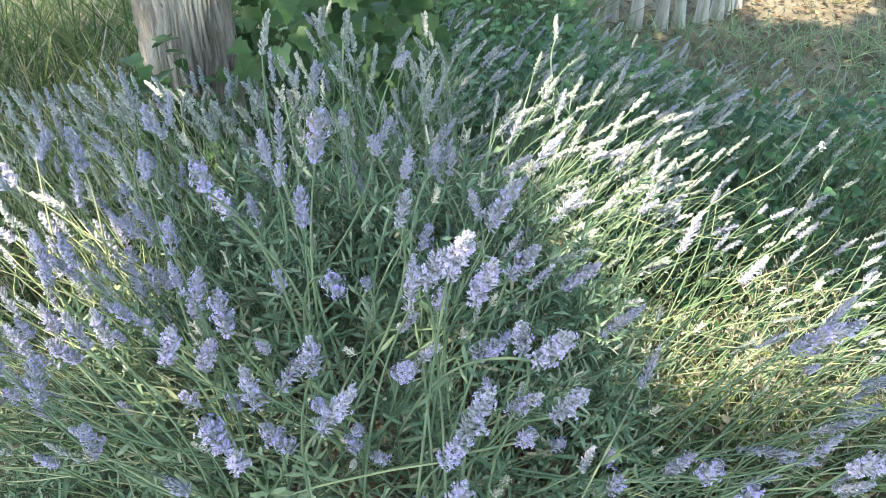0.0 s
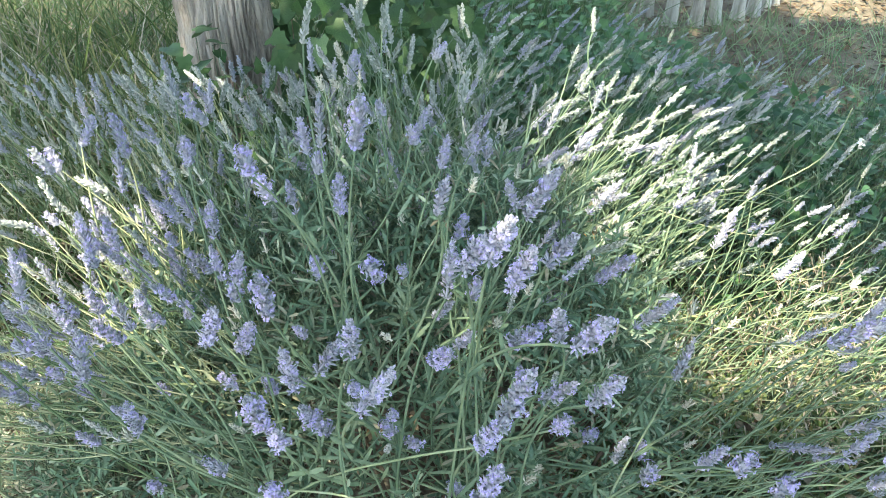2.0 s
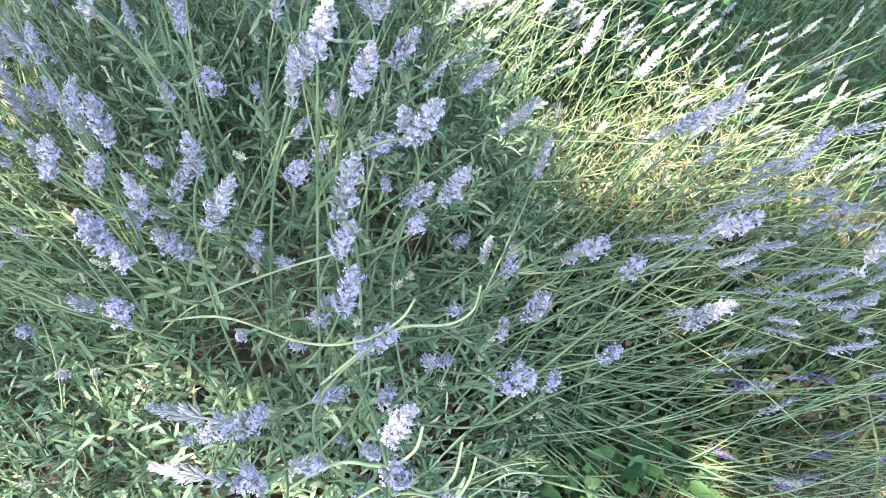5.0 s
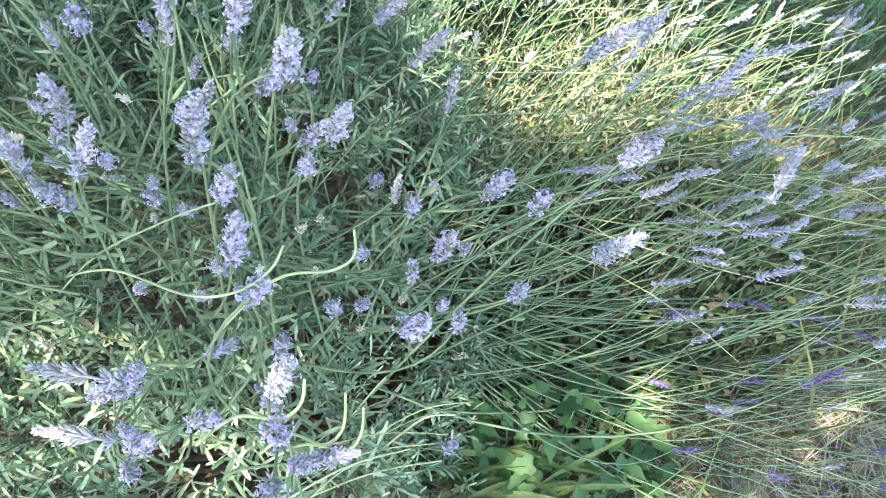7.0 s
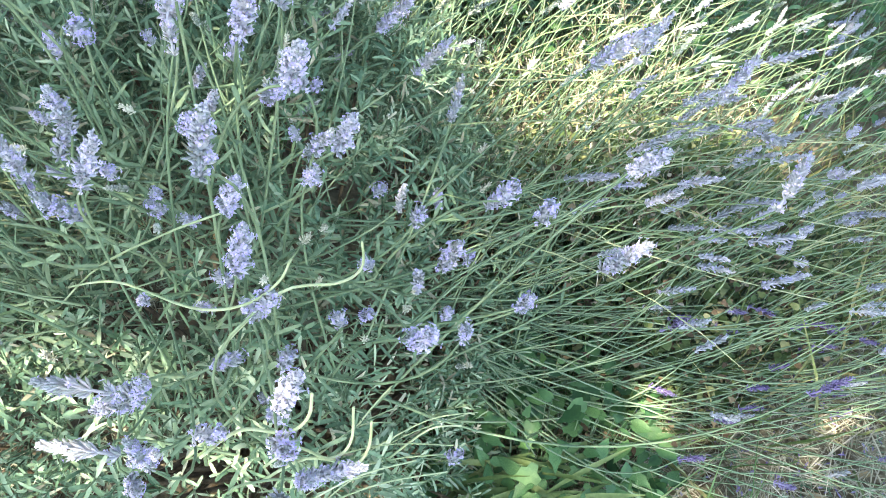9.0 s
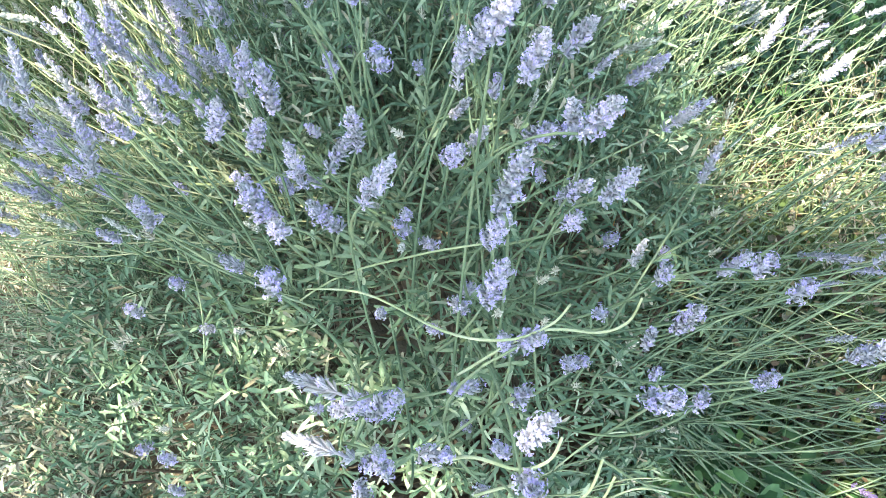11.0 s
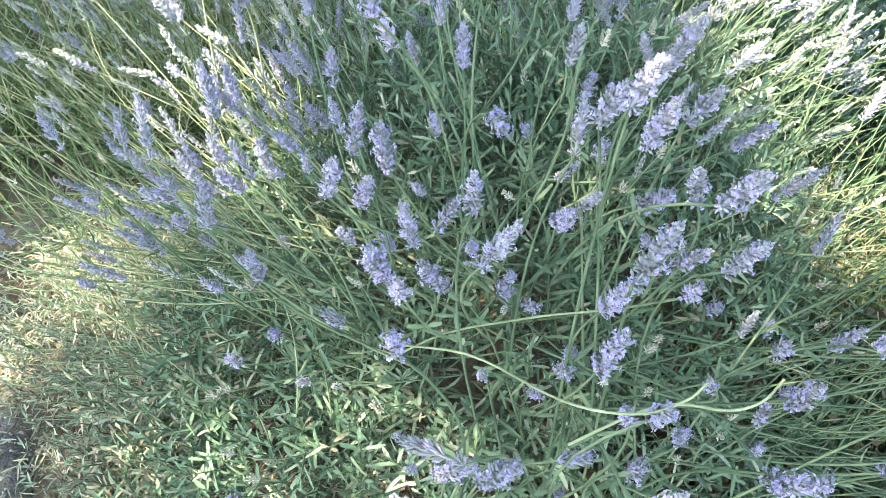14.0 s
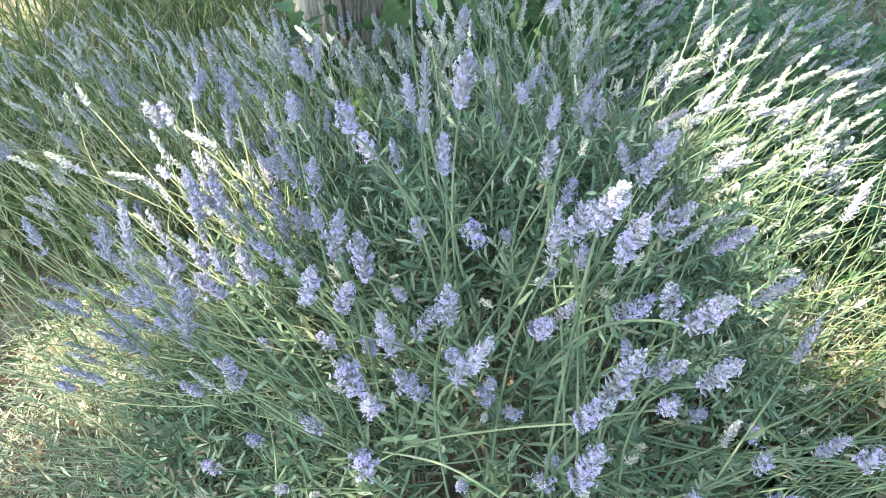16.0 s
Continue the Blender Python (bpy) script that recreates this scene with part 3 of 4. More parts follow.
bush.stem(0.059, 0.311, 0.817, "full", axis=(0.33, -0.17, 0.93), length=0.050)
bush.stem(-0.037, 0.307, 0.772, "full", axis=(-0.13, 0.00, 0.99), length=0.035)
bush.stem(0.154, 0.503, 0.750, "short", axis=(0.21, -0.36, 0.91), length=0.025)
bush.stem(0.248, 0.626, 0.638, "full", axis=(0.44, -0.19, 0.88), length=0.048)
bush.stem(0.152, 0.491, 0.683, "half", axis=(0.02, -0.32, 0.95), length=0.055)
bush.stem(0.180, 0.493, 0.709, "full", axis=(0.21, -0.31, 0.93), length=0.054)
bush.stem(0.139, 0.384, 0.752, "short", axis=(0.15, -0.71, 0.69), length=0.030)
bush.stem(0.145, 0.364, 0.780, "short", axis=(0.12, -0.39, 0.91), length=0.030)
bush.stem(0.178, 0.405, 0.723, "short", axis=(0.02, -0.31, 0.95), length=0.030)
bush.stem(0.228, 0.426, 0.724, "full", axis=(0.25, -0.29, 0.92), length=0.031)
bush.stem(0.147, 0.583, 0.692, "half", axis=(0.15, -0.25, 0.96), length=0.047)
bush.stem(-0.006, 0.513, 0.493, "short", axis=(-0.27, -0.10, 0.96), length=0.019)
bush.stem(0.036, 0.369, 0.694, "short", axis=(-0.48, -0.21, 0.85), length=0.024)
bush.stem(-0.045, 0.592, 0.678, "short", axis=(-0.15, -0.45, 0.88), length=0.030)
bush.stem(0.111, 0.502, 0.699, "short", axis=(-0.61, -0.33, 0.72), length=0.016)
bush.stem(-0.426, 0.628, 0.747, "short", axis=(-0.57, -0.14, 0.81), length=0.020)
bush.stem(-0.159, 0.575, 0.987, "short", axis=(-0.02, -0.27, 0.96), length=0.027)
bush.stem(-0.148, 0.778, 0.924, "half", axis=(0.02, 0.13, 0.99), length=0.055)
bush.stem(-0.185, 0.855, 0.868, "full", axis=(-0.17, 0.27, 0.95), length=0.041)
bush.stem(-0.095, 0.692, 0.964, "full", axis=(0.17, -0.17, 0.97), length=0.066)
bush.stem(-0.118, 0.998, 0.835, "short", axis=(-0.55, 0.35, 0.76), length=0.018)
bush.stem(-0.138, 0.929, 0.918, "full", axis=(0.11, 0.42, 0.90), length=0.038)
bush.stem(-0.182, 0.911, 0.977, "bud", axis=(0.16, 0.43, 0.89), length=0.047)
bush.stem(-0.224, 1.096, 0.867, "half", axis=(-0.12, 0.58, 0.80), length=0.045)
bush.stem(-0.118, 1.070, 0.932, "bud", axis=(0.16, 0.58, 0.80), length=0.040)
bush.stem(-0.045, 0.997, 0.912, "short", axis=(0.64, 0.46, 0.61), length=0.024)
bush.stem(-0.055, 0.837, 0.892, "full", axis=(0.44, 0.22, 0.87), length=0.045)
bush.stem(-0.028, 0.813, 0.874, "full", axis=(0.23, 0.22, 0.95), length=0.036)
bush.stem(0.016, 0.878, 0.840, "full", axis=(0.17, 0.31, 0.94), length=0.030)
bush.stem(-0.004, 1.039, 0.789, "half", axis=(0.47, 0.48, 0.74), length=0.044)
bush.stem(0.069, 0.992, 0.857, "bud", axis=(0.15, 0.45, 0.88), length=0.031)
bush.stem(0.135, 1.206, 0.826, "bud", axis=(0.35, 0.61, 0.71), length=0.037)
bush.stem(0.160, 1.228, 0.873, "bud", axis=(0.04, 0.68, 0.73), length=0.037)
bush.stem(0.195, 1.239, 0.819, "bud", axis=(0.78, 0.53, 0.34), length=0.034)
bush.stem(0.154, 1.181, 0.800, "bud", axis=(0.56, 0.54, 0.63), length=0.040)
bush.stem(0.199, 1.237, 0.777, "bud", axis=(0.45, 0.60, 0.66), length=0.039)
bush.stem(0.280, 1.337, 0.742, "bud", axis=(0.53, 0.62, 0.57), length=0.040)
bush.stem(0.146, 0.983, 0.862, "half", axis=(0.28, 0.41, 0.86), length=0.039)
bush.stem(0.126, 0.922, 0.832, "full", axis=(0.67, 0.19, 0.72), length=0.058)
bush.stem(0.187, 1.102, 0.762, "bud", axis=(0.43, 0.50, 0.75), length=0.050)
bush.stem(0.260, 1.211, 0.726, "bud", axis=(0.40, 0.59, 0.70), length=0.050)
bush.stem(0.295, 1.234, 0.756, "bud", axis=(0.69, 0.50, 0.53), length=0.042)
bush.stem(0.199, 1.013, 0.777, "bud", axis=(0.55, 0.36, 0.75), length=0.031)
bush.stem(0.237, 1.021, 0.771, "half", axis=(0.44, 0.41, 0.80), length=0.038)
bush.stem(0.294, 1.075, 0.736, "half", axis=(0.20, 0.56, 0.80), length=0.042)
bush.stem(0.151, 0.878, 0.786, "full", axis=(0.64, 0.10, 0.76), length=0.054)
bush.stem(-0.127, 0.742, 0.862, "full", axis=(0.05, 0.02, 1.00), length=0.047)
bush.stem(-0.193, 0.807, 0.819, "full", axis=(-0.20, 0.18, 0.96), length=0.031)
bush.stem(-0.017, 0.609, 0.942, "half", axis=(0.17, -0.38, 0.91), length=0.055)
bush.stem(0.064, 0.649, 0.923, "full", axis=(0.34, -0.33, 0.88), length=0.068)
bush.stem(0.358, 1.077, 0.622, "full", axis=(0.45, 0.48, 0.75), length=0.068)
bush.stem(0.365, 0.845, 0.721, "full", axis=(0.59, 0.14, 0.79), length=0.043)
bush.stem(0.493, 1.045, 0.651, "bud", axis=(0.73, 0.29, 0.62), length=0.050)
bush.stem(0.452, 0.806, 0.681, "full", axis=(0.56, 0.18, 0.81), length=0.068)
bush.stem(-0.413, 0.897, 0.842, "full", axis=(-0.33, 0.40, 0.86), length=0.055)
bush.stem(-0.393, 1.024, 0.865, "half", axis=(-0.36, 0.48, 0.80), length=0.055)
bush.stem(-0.292, 0.788, 0.882, "full", axis=(-0.09, 0.26, 0.96), length=0.032)
bush.stem(0.397, 0.646, 0.644, "full", axis=(0.53, -0.04, 0.85), length=0.037)
bush.stem(0.042, 0.780, 0.846, "full", axis=(-0.30, -0.01, 0.95), length=0.030)
bush.stem(-0.164, 0.625, 0.935, "short", axis=(-0.22, -0.24, 0.95), length=0.024)
bush.stem(-0.444, 0.886, 0.853, "full", axis=(0.20, 0.73, 0.66), length=0.039)
bush.stem(0.337, 0.600, 0.826, "full", axis=(0.62, -0.34, 0.70), length=0.068)
bush.stem(0.490, 0.674, 0.721, "full", axis=(0.52, 0.08, 0.85), length=0.057)
bush.stem(0.528, 0.669, 0.747, "half", axis=(0.80, -0.37, 0.47), length=0.055)
bush.stem(0.304, 0.436, 0.852, "full", axis=(0.44, -0.42, 0.79), length=0.039)
bush.stem(0.434, 0.459, 0.793, "full", axis=(0.18, 0.03, 0.98), length=0.057)
bush.stem(0.533, 0.611, 0.350, "half", axis=(0.68, -0.12, 0.72), length=0.055)
bush.stem(0.501, 0.647, 0.346, "faded", axis=(0.71, -0.22, 0.67), length=0.051)
bush.stem(0.524, 0.412, 0.566, "faded", axis=(0.60, -0.16, 0.78), length=0.043)
bush.stem(0.517, 0.631, 0.680, "full", axis=(0.58, -0.80, 0.15), length=0.034)
bush.stem(0.224, 0.497, 0.772, "short", axis=(0.27, -0.32, 0.91), length=0.030)
bush.stem(0.252, 0.482, 0.763, "short", axis=(0.20, -0.27, 0.94), length=0.027)
bush.stem(0.319, 0.465, 0.719, "full", axis=(0.44, -0.32, 0.84), length=0.063)
bush.stem(0.407, 0.597, 0.643, "half", length=0.045)
bush.stem(0.055, 0.280, 0.812, "short", length=0.028)
bush.stem(0.048, 0.261, 0.780, "short", length=0.03)
bush.stem(0.062, 0.278, 0.770, "short", length=0.022)
bush.stem(0.080, 0.286, 0.760, "full", axis=(0.9, -0.1, 0.3), length=0.04)
bush.stem(0.006, 0.390, 0.740, "short", axis=(0.7, -0.1, 0.4), length=0.032)
bush.stem(-0.050, 0.335, 0.720, "full", axis=(0.5, -0.3, 0.5), length=0.04)
bush.stem(-0.092, 0.345, 0.720, "full", axis=(-0.9, 0.1, 0.3), length=0.05)
bush.stem(-0.061, 0.325, 0.700, "short", axis=(0.3, -0.6, 0.4), length=0.026)
bush.stem(-0.013, 0.358, 0.700, "short", axis=(0.7, -0.2, 0.4), length=0.026)
bush.stem(-0.095, 0.382, 0.740, "full", axis=(-0.95, 0.15, 0.25), length=0.055)
bush.stem(-0.009, 0.567, 0.900, "full", axis=(0.1, 0.1, 1.0), length=0.05)

# the crowd of stems towards the back and the sides
for x, y in scatter(1150, -1.05, 0.5, 0.78, 1.5):
    if y < 0.95 and -0.35 < x < 0.3 and R.random() < 0.75:
        continue
    if x > 0.2 + (y - 0.8) * 0.5 or (x < -0.5 and y < 1.15 and R.random() < 0.62):
        continue
    z = 0.84 - 0.3 * max(0, x) - 0.2 * max(0, -x - 0.45) + rand(-0.2, 0.05) - 0.12 * max(0, y - 1.0)
    if -0.85 < x < -0.22 and y > 1.0:
        z = min(z, 1.26 - 0.378 * y - rand(0, 0.07))
    kind = R.choice(("far", "half", "half", "bud", "bud", "bud", "short")) if y < 1.02 else R.choice(("half", "bud", "bud", "bud", "bud", "bud"))
    r = Vector((x - MAIN.x, y - MAIN.y, 0)) * 1.1
    a = (r.x + rand(-0.55, 0.55) + (0.75 if x > 0.02 else 0.0), r.y * (0.5 if x > 0.02 else 1) + rand(-0.55, 0.35), rand(0.5, 1.0))
    bush.stem(x, y, z, kind, thick=0.0008, axis=a, length=rand(0.026, 0.05), sway=0.3)
for x, y in scatter(120, -0.74, -0.3, 0.6, 0.98):
    if y > 0.95 + x * 0.7 + 0.35 or (x < -0.55 and R.random() < 0.6):
        continue
    bush.stem(x, y, 0.74 + 0.25 * (x + 0.35) + rand(-0.1, 0.06), R.choice(("full", "far", "short", "half", "bud")), thick=0.0008)
# small low heads between the tall ones
for x, y in scatter(46, -0.35, 0.3, 0.42, 0.85):
    bush.stem(x, y, cushion_top(x, y) + rand(0.05, 0.14), R.choice(("short", "short", "bud")), thick=0.0009, length=rand(0.013, 0.024))
# small dried cream-coloured heads
for x, y in scatter(46, -0.4, 0.3, 0.45, 0.95):
    bush.stem(x, y, cushion_top(x, y) + rand(0.04, 0.2), "dry", thick=0.0008, length=rand(0.011, 0.018))
for x, y in scatter(70, -0.85, 0.6, 0.85, 1.3):
    bush.stem(x, y, 0.76 - 0.35 * max(0, x) - 0.2 * max(0, -x - 0.4) + rand(-0.2, 0.03), "dry", thick=0.0008, length=rand(0.013, 0.024))
# long stems that sprawl out to the sunny side
for i in range(240):
    x, y = rand(0.36, 1.2), rand(0.56, 1.3)
    z = 0.66 - 0.42 * (x - 0.3) + rand(-0.12, 0.06) - 0.15 * max(0, 0.75 - y)
    kind = R.choice(("bud", "bud", "half", "far")) if y > 0.85 else R.choice(("far", "half", "short"))
    r = Vector((x - MAIN.x, y - MAIN.y, 0)).normalized()
    far = (Vector((x, y)) - MAIN).length * rand(0.22, 0.62)
    b = Vector((MAIN.x + r.x * far + rand(-0.05, 0.05), MAIN.y + r.y * far + rand(-0.07, 0.07), max(0.06, 0.5 - far + rand(-0.1, 0.06))))
    if x < 0.7 and 0.85 < y < 1.2 and R.random() < 0.35:
        continue
    bush.stem(x, y, max(0.12, z), kind, base=b, axis=(r.x * 1.2 + rand(-0.3, 0.3), r.y * 1.0 + rand(-0.5, 0.5), rand(0.1, 0.8)), thick=0.001, sway=0.3)
for i in range(44):
    x, y = rand(0.46, 1.05), rand(0.36, 0.75)
    r = Vector((x - MAIN.x, y - MAIN.y, 0)).normalized()
    b = Vector((MAIN.x + r.x * 0.25, MAIN.y + r.y * 0.2, rand(0.2, 0.35)))
    bush.stem(x, y, max(0.03, 0.3 - 0.4 * (x - 0.45) + rand(-0.08, 0.05)), R.choice(("faded", "faded", "half")), base=b, axis=(1, -0.2 + rand(-0.3, 0.3), rand(-0.3, 0.3)), thick=0.0011)


def bent_stem(points, thick):
    """A headless pale stem, bent over or cut off."""
    pts = [Vector(p) for p in points]
    pts[0] = pts[1] + (pts[1] - pts[2]) * 1.4 - Vector((0, 0, 0.05))
    fine = []
    for i in range(len(pts) - 1):
        p0, p1, p2, p3 = pts[max(0, i - 1)], pts[i], pts[i + 1], pts[min(len(pts) - 1, i + 2)]
        for k in range(5):
            t = k / 5
            fine.append(0.5 * ((2 * p1) + (p2 - p0) * t + (2 * p0 - 5 * p1 + 4 * p2 - p3) * t * t + (3 * p1 - p0 - 3 * p2 + p3) * t ** 3))
    fine.append(pts[-1])
    p = Pile()
    n = len(fine)
    tube(p, [bush.local(q) for q in fine], [thick * (1.0 - 0.35 * i / n) for i in range(n)], 6)
    child("bare_stem", p.mesh("bare_stem", [M_STEM_PALE]), bush.ob, "pale green stem without a flower")


bent_stem(((-0.10, 0.55, 0.6), (-0.089, 0.492, 0.72), (-0.006, 0.394, 0.80), (0.037, 0.351, 0.85), (0.062, 0.340, 0.88), (0.072, 0.339, 0.90)), 0.0011)
bent_stem(((0.0, 0.45, 0.7), (0.055, 0.382, 0.82), (0.093, 0.369, 0.84), (0.108, 0.362, 0.86), (0.110, 0.346, 0.90)), 0.0011)
bent_stem(((-0.16, 0.60, 0.55), (-0.138, 0.564, 0.65), (-0.044, 0.509, 0.75), (0.018, 0.479, 0.80)), 0.0012)
bent_stem(((-0.03, 0.40, 0.62), (0.009, 0.358, 0.70), (0.048, 0.323, 0.75), (0.067, 0.308, 0.79), (0.073, 0.306, 0.82)), 0.0015)
bent_stem(((0.02, 0.36, 0.66), (0.051, 0.328, 0.72), (0.076, 0.301, 0.75), (0.091, 0.294, 0.78), (0.096, 0.294, 0.82)), 0.0013)
bent_stem(((0.02, 0.37, 0.64), (0.056, 0.330, 0.70), (0.089, 0.306, 0.73), (0.101, 0.300, 0.76), (0.105, 0.295, 0.80)), 0.0013)
bent_stem(((0.30, 1.10, 0.55), (0.406, 1.158, 0.62), (0.494, 1.148, 0.70), (0.498, 1.102, 0.80)), 0.0012)
for i in range(12):
    q = Vector((rand(0.05, 0.16), rand(0.38, 0.54), rand(0.43, 0.56)))
    d = Vector((1, rand(-0.35, 0.2), rand(0.05, 0.45))).normalized()
    bent_stem((q - d * 0.12, q, q + d * rand(0.03, 0.08) + Vector((0, 0, rand(-0.004, 0.008)))), rand(0.0008, 0.0012))
# thin stems, headless or with their heads broken off, that lie out over the sunny side
for i in range(120):
    x, y = rand(0.2, 0.75), rand(0.72, 1.35)
    z = 0.56 - 0.34 * (x - 0.2) + rand(-0.2, 0.04)
    g = math.atan2(y - 0.9, 0.75) + rand(-0.4, 0.35)
    ln = rand(0.16, 0.42)
    e = Vector((x + math.cos(g) * ln, y + math.sin(g) * ln, max(0.04, z + rand(-0.12, 0.1))))
    b = Vector((x, y, max(0.05, z)))
    m = (b + e) / 2 + Vector((rand(-0.06, 0.06), rand(-0.09, 0.09), rand(-0.02, 0.11)))
    p = Pile()
    tube(p, [bush.local(q) for q in bezier(b, m, e, 6)], [rand(0.0008, 0.0012) * (1.2 - 0.08 * k) for k in range(7)], 4)
    child("bare_stem", p.mesh("bare_stem", [M_MIXED_STEM]), bush.ob)


# second bush behind, whose stems lean over to the right
BACK = Vector((0.42, 1.6))


def back_top(x, y):
    q = ((x - BACK.x) / 0.75) ** 2 + ((y - BACK.y) / 0.5) ** 2
    return -1 if q >= 1 else 0.36 * math.sqrt(1 - q) + 0.04 * noise.noise((x * 6, y * 6, 1.0))


back = Bush("lavender_bush", (BACK.x, BACK.y, 0), "shaded lavender bush with slender grey-green bud spikes behind the first", back_top)
fol = leaves_mesh(back_top, -0.4, 1.2, 1.0, 2.1, 1500, centre=BACK)
tagged(child("foliage", fol.mesh("foliage", [M_LEAF, M_STEM, M_STRAW_GREY]), back.ob, "narrow grey-green leaves"), kind="stuff")
for x, y in scatter(620, -0.05, 2.2, 1.15, 3.1):
    z = 0.70 - 0.25 * max(0, x - 0.3) + rand(-0.12, 0.06) - 0.22 * max(0, min(y, 2.9) - 1.4)
    if y > 2.2 + rand(0, 0.9):
        continue
    back.stem(x, y, z, R.choice(("bud", "bud", "bud", "half")), axis=(0.8 + rand(-0.5, 0.5), 0.25 + rand(-0.35, 0.35), rand(0.5, 0.9)), base=(x - rand(0.12, 0.32), y - rand(-0.12, 0.15), max(0.04, z - rand(0.26, 0.42))), thick=0.0008)


# ---------------------------------------------------------------- trees
TREE_AT = Vector((-0.53, 1.68, 0))


def shaggy_tree():
    c = TREE_AT
    ob = tagged(new("tree"), "tree with a furrowed grey-brown shaggy trunk and ivy at its foot", "tree")
    ob.location = c
    p = Pile()
    n, levels = 320, 140
    verts = []
    for j in range(levels + 1):
        z = -0.05 + 3.3 * (j / levels) ** 1.7
        r0 = 0.075 + 0.045 * math.exp(-z * 3.2) + 0.011 * math.exp(-((z - 0.75) / 0.25) ** 2)
        r0 *= 1 - 0.12 * z / 3.3
        for i in range(n):
            g = 2 * math.pi * i / n
            cx, cy = math.cos(g), math.sin(g)
            warp = 2.6 * noise.noise((cx * 2.5, cy * 2.5, z * 2.2)) + 2.0 * noise.noise((cx * 6, cy * 6, z * 11.0))
            ridge = abs(math.sin(13 * g + warp * 2.0)) ** 0.4
            ridge *= 0.55 + 0.45 * abs(math.sin(9 * g - warp + 1.7 * z)) ** 0.4
            chip = noise.noise((cx * 9, cy * 9, z * 14)) + 0.6 * noise.noise((cx * 28, cy * 28, z * 20))
            flake = 1.0 if noise.noise((cx * 12 + 9, cy * 12, z * 9 + 4)) > 0.05 else 0.0
            r = r0 * (0.83 + 0.22 * ridge + 0.06 * chip + 0.05 * flake * ridge)
            verts.append(Vector((math.cos(g) * r + 0.03 * z * 0.2, math.sin(g) * r, z)))
    p.add(verts, [(j * n + i, j * n + (i + 1) % n, (j + 1) * n + (i + 1) % n, (j + 1) * n + i) for j in range(levels) for i in range(n)])
    child("trunk", p.mesh("trunk", [M_BARK]), ob, "grey-brown furrowed bark")
    strips = Pile()
    for _ in range(170):
        g, z = rand(0, 6.283), rand(0.45, 1.7)
        ln = rand(0.04, 0.16)
        r = 0.078 + 0.045 * math.exp(-z * 3.2) + 0.011 * math.exp(-((z - 0.75) / 0.25) ** 2)
        o = Vector((math.cos(g), math.sin(g), 0))
        q = o * r + Vector((0.006 * z, 0, z))
        s = Vector((-math.sin(g), math.cos(g), rand(-0.12, 0.12)))
        blade(strips, q, Vector((rand(-0.06, 0.06), rand(-0.06, 0.06), -1)) + o * 0.02, s, ln, rand(0.004, 0.011), rand(-0.16, 0.0), 4, 0.5, 0, 0.3, 0.6)
    tagged(child("loose_bark", strips.mesh("loose_bark", [M_BARK]), ob), kind="stuff")
    return ob


tree = shaggy_tree()
# openings cut in the unseen crown to light these places on the plants: x, y, z and radius
SPOTS = (
    (0.24, 1.17, 0.75, 0.185), (0.26, 1.08, 0.62, 0.13), (0.34, 1.0, 0.6, 0.14), (0.45, 0.99, 0.55, 0.12), (0.56, 1.02, 0.6, 0.13), (0.62, 1.14, 0.45, 0.13), (0.5, 1.08, 0.4, 0.09), (0.74, 1.05, 0.4, 0.07), (0.46, 1.24, 0.35, 0.07), (0.62, 1.28, 0.35, 0.1), (-0.88, 1.2, 0.05, 0.12),
    (0.68, 1.03, 0.5, 0.11), (-0.53, 0.88, 0.72, 0.1), (-0.45, 0.83, 0.75, 0.08), (-0.165, 0.845, 0.9, 0.025), (0.056, 0.285, 0.82, 0.042), (-1.11, 0.93, 0, 0.125), (0.54, 0.56, 0.03, 0.05), (1.6, 4.15, 0, 0.4), (-1.02, 1.28, 0.02, 0.2), (-0.92, 1.1, 0.05, 0.1), (-0.42, 1.33, 0.72, 0.035), (-1.2, 2.45, 0.35, 0.09), (-0.5, 1.5, 0.66, 0.05), (-0.96, 1.03, 0.3, 0.13), (-0.8, 0.88, 0.3, 0.1), (0.73, 1.62, 0.38, 0.08),
)
# places where the unseen crown is thinned to let weaker sun through
THIN = (
    (-0.18, 0.50, 0.52, 0.1), (-0.08, 0.40, 0.5, 0.08), (-0.36, 0.5, 0.4, 0.1), (-0.55, 0.55, 0.2, 0.15), (-1.0, 1.22, 0.1, 0.3), (-0.62, 0.72, 0.45, 0.08),
    (-0.8, 0.98, 0.2, 0.12), (-0.45, 0.85, 0.75, 0.09), (-1.1, 2.3, 0.4, 0.12), (0.8, 1.0, 0.5, 0.15), (0.7, 1.3, 0.55, 0.1), (0.9, 1.2, 0.4, 0.15), (0.32, 0.53, 0.22, 0.045),
)


def on_spikes(spots):
    return [(x + TO_SUN.x * (0.65 - z) / TO_SUN.z, y + TO_SUN.y * (0.65 - z) / TO_SUN.z, r) for x, y, z, r in spots]


GAPS, THINS = on_spikes(SPOTS), on_spikes(THIN)


def lit_gap(x, y):
    """Whether the crown has an opening through which the sun reaches (x, y), at the height of the spikes."""
    w = 0.5 * noise.noise((x * 9, y * 9, 0.5))
    for cx, cy, r in GAPS:
        if ((x - cx) ** 2 + (y - cy) ** 2) / r ** 2 < 1 + w:
            return True
    for cx, cy, r in THINS:
        if ((x - cx) ** 2 + (y - cy) ** 2) / r ** 2 < 1 + w and R.random() < 0.56:
            return True
    return noise.noise((x * 5.1, y * 5.1, 9.0)) > 0.72 or noise.noise((x * 12.0, y * 12.0, 3.0)) > 0.76


